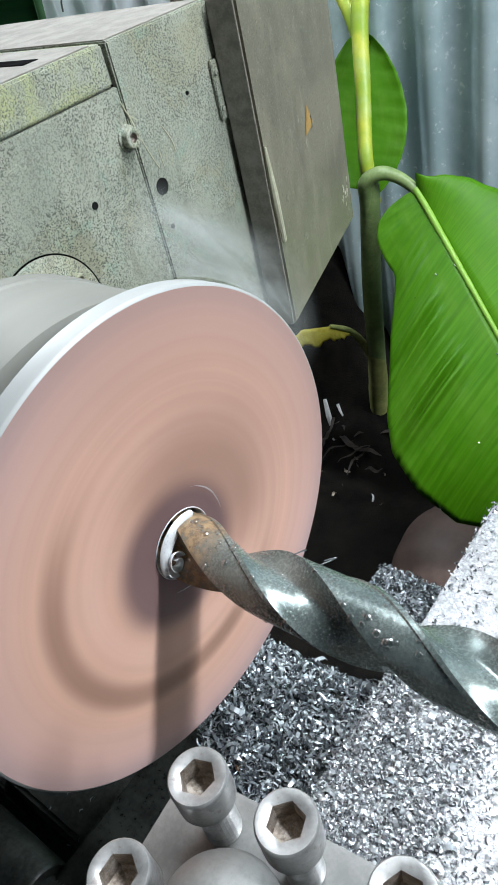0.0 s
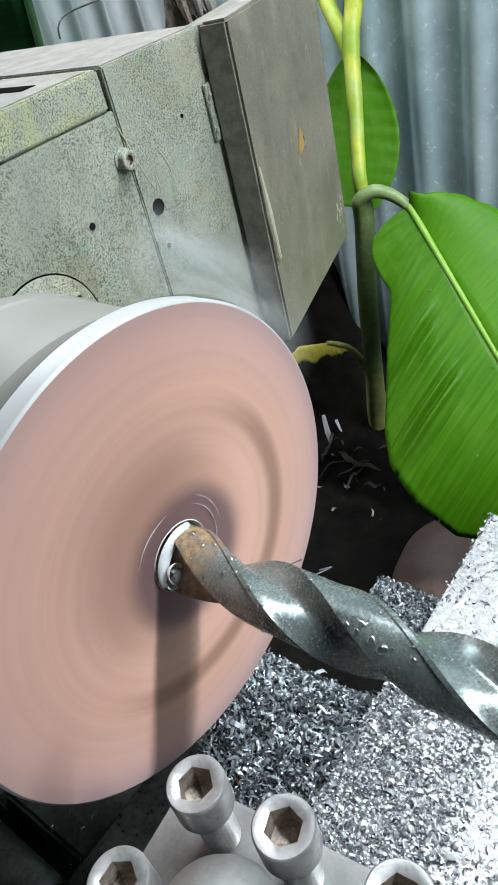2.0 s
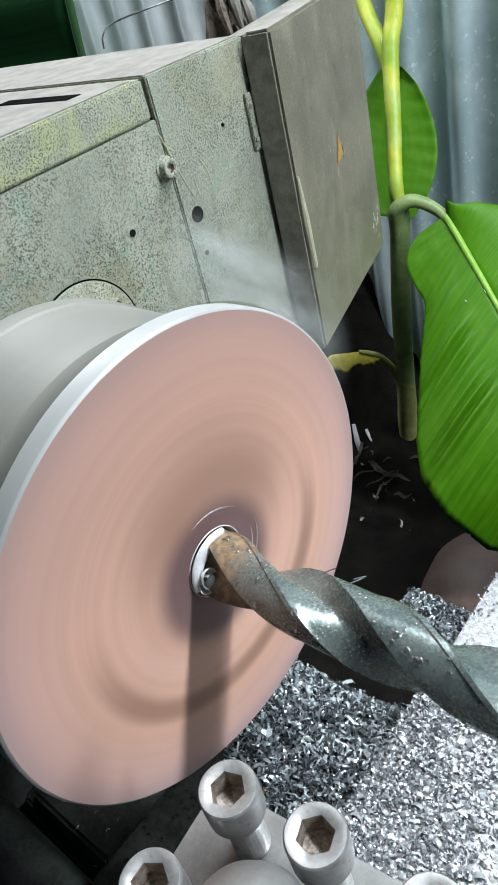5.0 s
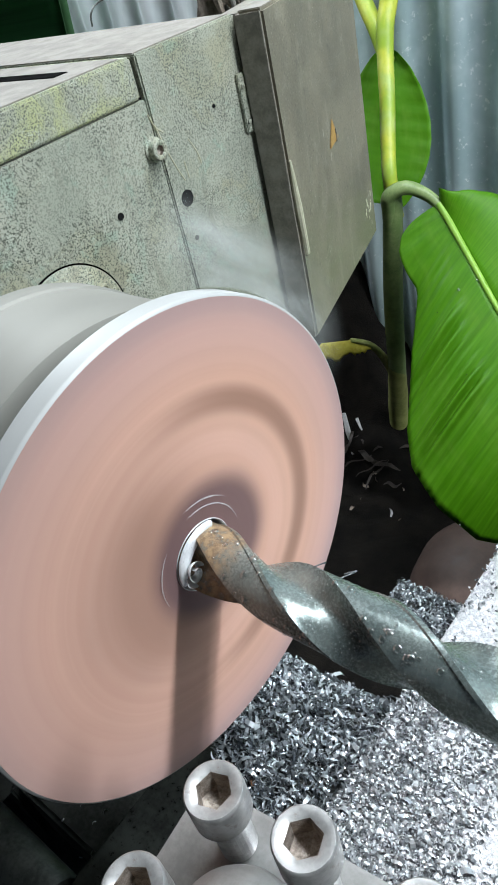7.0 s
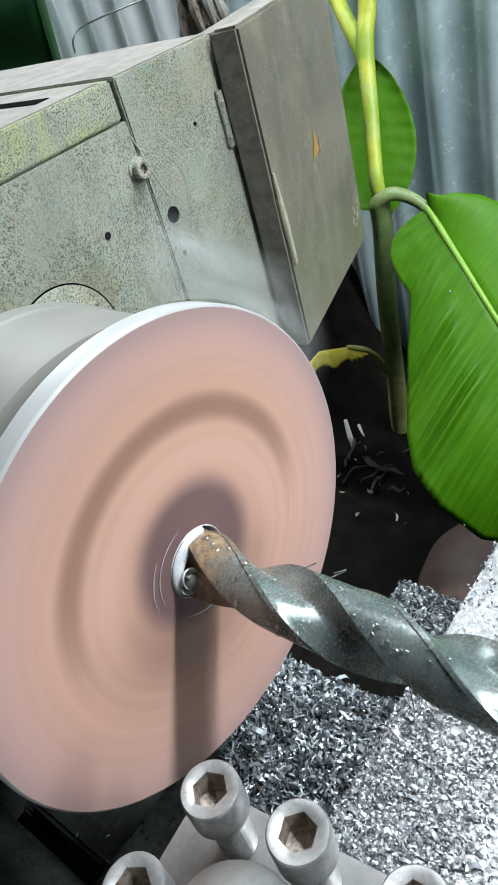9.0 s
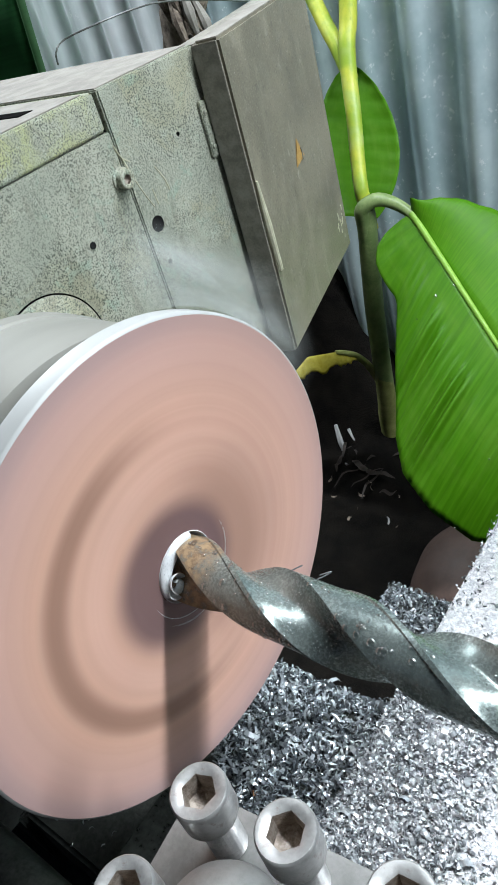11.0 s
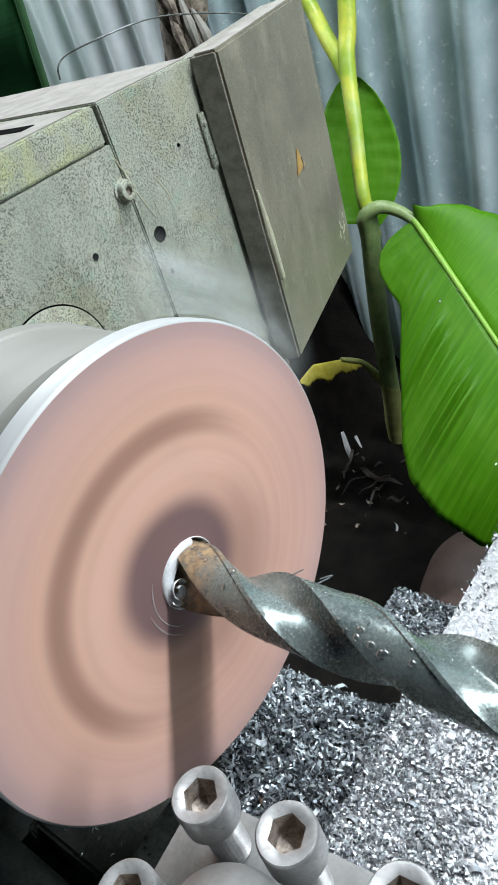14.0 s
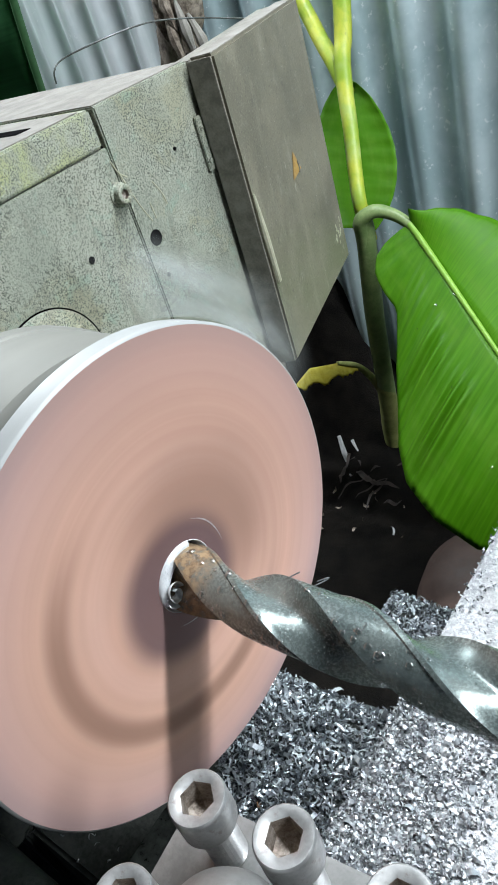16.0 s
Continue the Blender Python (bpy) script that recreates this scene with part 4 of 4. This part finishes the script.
def build_banana():
    root = tagged(new("banana_plant"), "young banana plant with one broad drooping leaf, wet with rain", "banana plant")
    stem = part("pseudostem", tube([(-0.384, 0.748, GROUND - 0.05), (-0.3774, 0.740, -0.6097), (-0.3543, 0.710, -0.496), (-0.3295, 0.675, -0.3812), (-0.3074, 0.645, -0.2842), (-0.2959, 0.636, -0.2103), (-0.2880, 0.632, -0.146), (-0.286, 0.630, -0.128)], [0.0165, 0.015, 0.0140, 0.0135, 0.0132, 0.0130, 0.0122, 0.010], 20), STEM, root, smooth=True)
    part("sheath", tube([(-0.384, 0.748, -0.67), (-0.366, 0.722, -0.545), (-0.3535, 0.7075, -0.493), (-0.338, 0.686, -0.418)], [0.015, 0.0163, 0.0158, 0.0130], 18), STUMP, stem, "yellowing leaf sheath at the foot", smooth=True)
    part("young_stalk", tube([(-0.293, 0.650, -0.165), (-0.293, 0.640, -0.1165), (-0.301, 0.655, -0.0833), (-0.3118, 0.680, -0.0372), (-0.3217, 0.700, 0.0032), (-0.3268, 0.715, 0.0375), (-0.328, 0.730, 0.0644), (-0.330, 0.752, 0.13)], [0.0080, 0.0088, 0.0090, 0.0094, 0.0099, 0.0104, 0.0108, 0.0108], 18), STALK, root, "yellow-green young stalk", smooth=True)
    part("side_stalk", tube([(-0.322, 0.705, 0.000), (-0.3421, 0.720, 0.032), (-0.3632, 0.735, 0.0563), (-0.3867, 0.752, 0.0872), (-0.415, 0.762, 0.14)], [0.009, 0.0098, 0.0098, 0.0095, 0.009], 16), STALK, root, smooth=True)
    part("petiole", tube([(-0.2959, 0.6370, -0.215), (-0.2895, 0.6275, -0.150), (-0.2850, 0.6215, -0.127), (-0.2680, 0.6280, -0.1180), (-0.2514, 0.6400, -0.1275), (-0.2287, 0.6390, -0.1424), (-0.20, 0.62, -0.164)], [0.0098, 0.0098, 0.0092, 0.0084, 0.0075, 0.0062, 0.0045], 16), STEM, root, "arched leaf stalk", smooth=True)

    m0, m1, m2 = Vector((-0.2287, 0.6381, -0.1400)), Vector((-0.1080, 0.5540, -0.2400)), Vector((0.05, 0.455, -0.395))

    def rib(k):
        t = k / 2.6
        c = (m1 - (1 - 1 / 2.6) ** 2 * m0 - (1 / 2.6) ** 2 * m2) / (2 * (1 / 2.6) * (1 - 1 / 2.6))
        return (1 - t) ** 2 * m0 + 2 * t * (1 - t) * c + t * t * m2

    fall = Vector((-0.0407, -0.0897, -0.0790)).normalized()
    fall2 = Vector((-0.0600, -0.1000, -0.1270)).normalized()
    low = smooth_table(((0, 0.012), (0.02, 0.036), (0.05, 0.054), (0.09, 0.066), (0.15, 0.073), (0.247, 0.080), (0.459, 0.120), (0.815, 0.170), (1.02, 0.184), (1.36, 0.178), (1.735, 0.155), (2.2, 0.09), (2.6, 0.0)))
    face = (m1 - m0).cross(fall).normalized()

    def lower(s, v):
        k = 2.6 * s
        way = (fall * (1 - s) + fall2 * s).normalized()
        if k < 0.2:
            way = (way + Vector((-0.55, 0.05, 0.35)) * (1 - k / 0.2)).normalized()
        w = low(k)
        zone = math.exp(-((k - 0.85) / 0.42) ** 2) * max(0, min(1, (v - 0.22) / 0.2)) * (1 - v ** 6)
        crease = math.sin(s * 150 + 5 * math.sin(s * 19))
        pleat = 0.0070 * (crease - 0.4 * abs(crease)) * (0.6 + 0.4 * math.sin(s * 31 + 1)) * zone + 0.0005 * math.sin(s * 240) * min(1, 3 * v)
        wave = 0.010 * math.sin(s * 11) * v * v
        sag = -0.02 * math.sin(math.pi * min(v, 1)) * min(1, k)
        return rib(k) + way * (w * v) + face * (pleat + wave + sag * 0.5)

    blade("leaf_half", LEAF, lower, 18, 320, root, "bright green pleated half of the leaf")
    rise = Vector((0.0346, 0.0613, 0.0180)).normalized()
    high = smooth_table(((0, 0.0), (0.05, 0.006), (0.12, 0.02), (0.25, 0.048), (0.5, 0.082), (0.9, 0.12), (1.5, 0.15), (2.2, 0.09), (2.6, 0)))

    def upper(s, v):
        k = 2.6 * s
        pleat = 0.0008 * math.sin(s * 120) * v
        way = (rise + Vector((-0.25, 0.1, 0.25)) * max(0, 1 - k / 0.5)).normalized()
        return rib(k) + way * (high(k) * v) + Vector((0, 0, 1)) * (0.02 * math.sin(math.pi * v * 0.6) + pleat)

    blade("leaf_half", LEAF_SMOOTH, upper, 10, 90, root, "smoother upper half of the leaf")
    part("midrib", tube([rib(k) + Vector((0.0001, -0.0004, 0.0004)) for k in (0, 0.4, 0.8, 1.2, 1.7, 2.2, 2.6)], [0.0046, 0.0036, 0.0031, 0.0027, 0.0023, 0.0018, 0.001], 12), RIB, root, "pale midrib", smooth=True)
    rng = random.Random(3)
    for _ in range(14):
        s, v = rng.uniform(0.02, 0.7), rng.random()
        bm = bmesh.new()
        bmesh.ops.create_icosphere(bm, subdivisions=1, radius=rng.uniform(0.0006, 0.0016))
        p = lower(s, v) if rng.random() < 0.7 else upper(s, v)
        bm.transform(Matrix.Translation(p + Vector((0.0005, -0.0015, 0.001))))
        part("rain_drop", bm, WATER, root, smooth=True)

    # the rounder leaf behind the stalk
    foot, tip = Vector((-0.318, 0.668, -0.158)), Vector((-0.352, 0.768, 0.005))
    right = Vector((0.34, 0.03, -0.05)).normalized()

    def rear(sign):
        def at(s, v):
            w = 0.062 * math.sin(math.pi * min(1, 0.08 + s * 0.94)) ** 0.6 * (1.0 if sign > 0 else 0.85)
            return foot.lerp(tip, s) + right * (sign * w * v) + Vector((0, -0.010, 0.004)) * v * v + Vector((0, 0.0006 * math.sin(s * 60) * v, 0))
        return at

    back = blade("rear_leaf", LEAF_REAR, rear(1), 8, 40, root, "rounded green leaf behind the stalk")
    blade("rear_leaf_half", LEAF_REAR, rear(-1), 8, 40, back, "shaded half of the rear leaf")
    part("rear_midrib", tube([foot, foot.lerp(tip, 0.5) + Vector((0, -0.003, 0)), tip], [0.003, 0.0022, 0.001], 8), RIB, back)

    # withered yellow leaf hanging from the foot
    y0 = [Vector(p) for p in ((-0.353, 0.700, -0.452), (-0.3505, 0.672, -0.402), (-0.3577, 0.650, -0.3673), (-0.3709, 0.622, -0.3454), (-0.392, 0.582, -0.331), (-0.402, 0.556, -0.343))]
    part("withered_stalk", tube(y0[:4], [0.008, 0.006, 0.005, 0.003], 10), STUMP, root, smooth=True)

    def withered(s, v):
        k = s * 3
        i = min(int(k), 2)
        p = y0[2 + i].lerp(y0[3 + i], k - i)
        w = 0.024 * (0.04 + math.sin(math.pi * min(1, s * 0.85 + 0.06)))
        rag = 0.012 * noise.noise((s * 6.5, 0, 2)) + 0.003 * noise.noise((s * 21, 0, 6))
        return p + Vector((0.004, -0.004, -1)) * (w * v + rag * v) + Vector((0.01, -0.01, 0)) * math.sin(2 * v) * 0.5

    blade("withered_leaf", LEAF_DRY, withered, 6, 40, root, "ragged withered yellow leaf")


def build_dark_leaf():
    root = tagged(new("large_leaf"), "dark green shaded banana leaf hanging down", "banana leaf")

    def at(s, v):
        z = 0.45 - 1.05 * s
        edge = -0.808 - 0.185 * (0.20 - z)
        return Vector((edge - 0.28 * v * (0.4 + math.sin(math.pi * min(1, 0.2 + 0.7 * s))), 0.66 - 0.03 * v + 0.004 * math.sin(s * 40), z))

    blade("leaf_half", LEAF_DARK, at, 10, 60, root)
    part("midrib", tube([at(s, 0) for s in (0, 0.25, 0.5, 0.75, 1.0)], [0.005, 0.006, 0.006, 0.006, 0.006], 10), plain("dull_rib", (0.045, 0.14, 0.05), (0.07, 0.18, 0.07), 40, 0.5), root, "dull green midrib", smooth=True)


def build_dry_post():
    root = tagged(new("dead_trunk"), "dead banana trunk with peeling beige and brown layers", "dead trunk")
    part("core", tube([(-0.535, 0.63, GROUND - 0.01), (-0.50, 0.63, 0.05), (-0.475, 0.63, 0.15), (-0.44, 0.63, 0.45)], [0.04, 0.028, 0.026, 0.02], 20), BARK, root, smooth=True)
    rng = random.Random(8)
    for k in range(14):
        z = rng.uniform(0.06, 0.24)
        a = rng.uniform(-2.6, -0.4)
        x = -0.50 + 0.25 * (z - 0.05)
        p = [(x + 0.029 * math.cos(a) + rng.uniform(-0.004, 0.004), 0.63 + 0.029 * math.sin(a), z), (x + 0.034 * math.cos(a + 0.2), 0.63 + 0.034 * math.sin(a + 0.2), z - 0.03), (x + 0.03 * math.cos(a + 0.3), 0.63 + 0.03 * math.sin(a + 0.3), z - 0.06)]
        bm = tube(p, [0.002, 0.007, 0.002], 8)
        part("bark_flake", bm, BARK if k % 2 else DUST, root, smooth=True)


def build_clutter():
    wire = tube([(-0.3404, 0.3025, 0.1360), (-0.3369, 0.3025, 0.1450), (-0.3335, 0.3125, 0.1509), (-0.3105, 0.3325, 0.1544), (-0.2994, 0.3625, 0.1551), (-0.2953, 0.3925, 0.1524), (-0.2872, 0.4325, 0.1434), (-0.2769, 0.4725, 0.1315), (-0.27, 0.52, 0.118)], [0.0007] * 9, 8)
    tagged(part("bent_wire", wire, WIRE, smooth=True), "thin bent grey wire rising from the headstock", "wire")
    # clay pot on the soil
    bm = lathe([(0, 0.10), (0.004, 0.108), (0.05, 0.11), (0.09, 0.095), (0.115, 0.07), (0.128, 0.04), (0.132, 0.01)], 48)
    bm.transform(Matrix.Translation((-0.090, 0.474, GROUND - 0.014)) @ Matrix.Rotation(radians(-90), 4, "Y"))
    tagged(part("clay_pot", bm, CLAY, smooth=True), "smooth brown upturned clay pot on the soil", "pot")
    rng = random.Random(21)
    for k, pts in enumerate((((-0.452, 0.690, 0), (-0.456, 0.693, 0.03), (-0.464, 0.700, 0.062)), ((-0.420, 0.700, 0), (-0.424, 0.702, 0.022), (-0.436, 0.706, 0.036), (-0.446, 0.712, 0.048)))):
        bm = tube([(x, y, z + GROUND - 0.004) for x, y, z in pts], [0.001, 0.0055, 0.0035, 0.002][:len(pts)] if k == 0 else [0.001, 0.002, 0.0035, 0.004], 6)
        tagged(part("plastic_scrap", bm, SHINY), "crumpled shiny scrap standing in the dark soil", "litter", group="litter")
    for k in range(16):
        x, y = rng.uniform(-0.46, -0.25), rng.uniform(0.52, 0.72)
        s = rng.uniform(0.003, 0.009)
        pts, fs = curl_strip(rng, s, s * 0.6, 0.3, 6)
        ob = raw("litter_scrap", pts @ turned_at_random(rng).T, fs, SHINY if k % 5 == 0 else BARK, smooth=True)
        ob.location = (x, y, GROUND + 0.010)
        tagged(ob, "small shiny scrap on the dark soil" if k % 5 == 0 else "dry brown leaf scrap on the soil", "litter", group="litter")
    for k in range(12):
        x, y = rng.uniform(-0.46, -0.30), rng.uniform(0.60, 0.72)
        long, wide, way = rng.uniform(0.03, 0.08), rng.uniform(0.004, 0.011), rng.uniform(0, 6.28)
        verts = []
        for i in range(9):
            u = i / 8 - 0.5
            bend = 0.35 * u * u * long * rng.choice((1, 1.6))
            for side in (-1, 1):
                w = side * wide * (1 - (2 * u) ** 2 * 0.8) * 0.5
                verts.append((u * long * math.cos(way) - (w + bend) * math.sin(way), u * long * math.sin(way) + (w + bend) * math.cos(way), 0.004 * math.sin(i * 1.1 + k) + 0.5 * abs(w)))
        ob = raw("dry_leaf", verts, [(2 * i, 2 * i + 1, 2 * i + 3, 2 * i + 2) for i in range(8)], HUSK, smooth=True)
        ob.location = (x, y, GROUND + 0.017)
        tagged(ob, "brown withered leaf strip lying on wet soil", "dead leaf", group="dead leaves")
    for k in range(40):
        x, y = rng.uniform(-0.17, 0.0), rng.uniform(-0.105, -0.05)
        pts, fs = curl_strip(rng, 0.0016, 0.001, 0.5, 5)
        ob = raw("stray_chip", pts @ turned_at_random(rng).T + np.array([x, y, -0.2342 if y > -0.086 else -0.2995]), fs, CHIP)
        tagged(ob, "stray steel chip on the oily bed", "swarf", group="stray chips")


build_ground()
build_fence()
build_roof()
build_bed()
build_headstock()
build_electrical_box()
chuck = build_chuck()
disc = build_disc()
drill = build_drill()
carried = build_carriage() + [drill, build_tool_post(), build_swarf_curl()]
build_mist()
build_banana()
build_dark_leaf()
build_dry_post()
build_clutter()


def motions():
    """The spindle turns chuck and plate; the carriage feeds the drill in."""
    for thing in (chuck, disc):
        walk(thing, [(k / 30, pose(0, 0, 0, (SPIN * k / 30 + 220.0) % 360)) for k in range(481)])
    for thing in carried:
        walk(thing, [(t, pose(FEED * (14.5 - t) / 16, 0, 0)) for t in (0.0, 8.0, 16.0)])


motions()
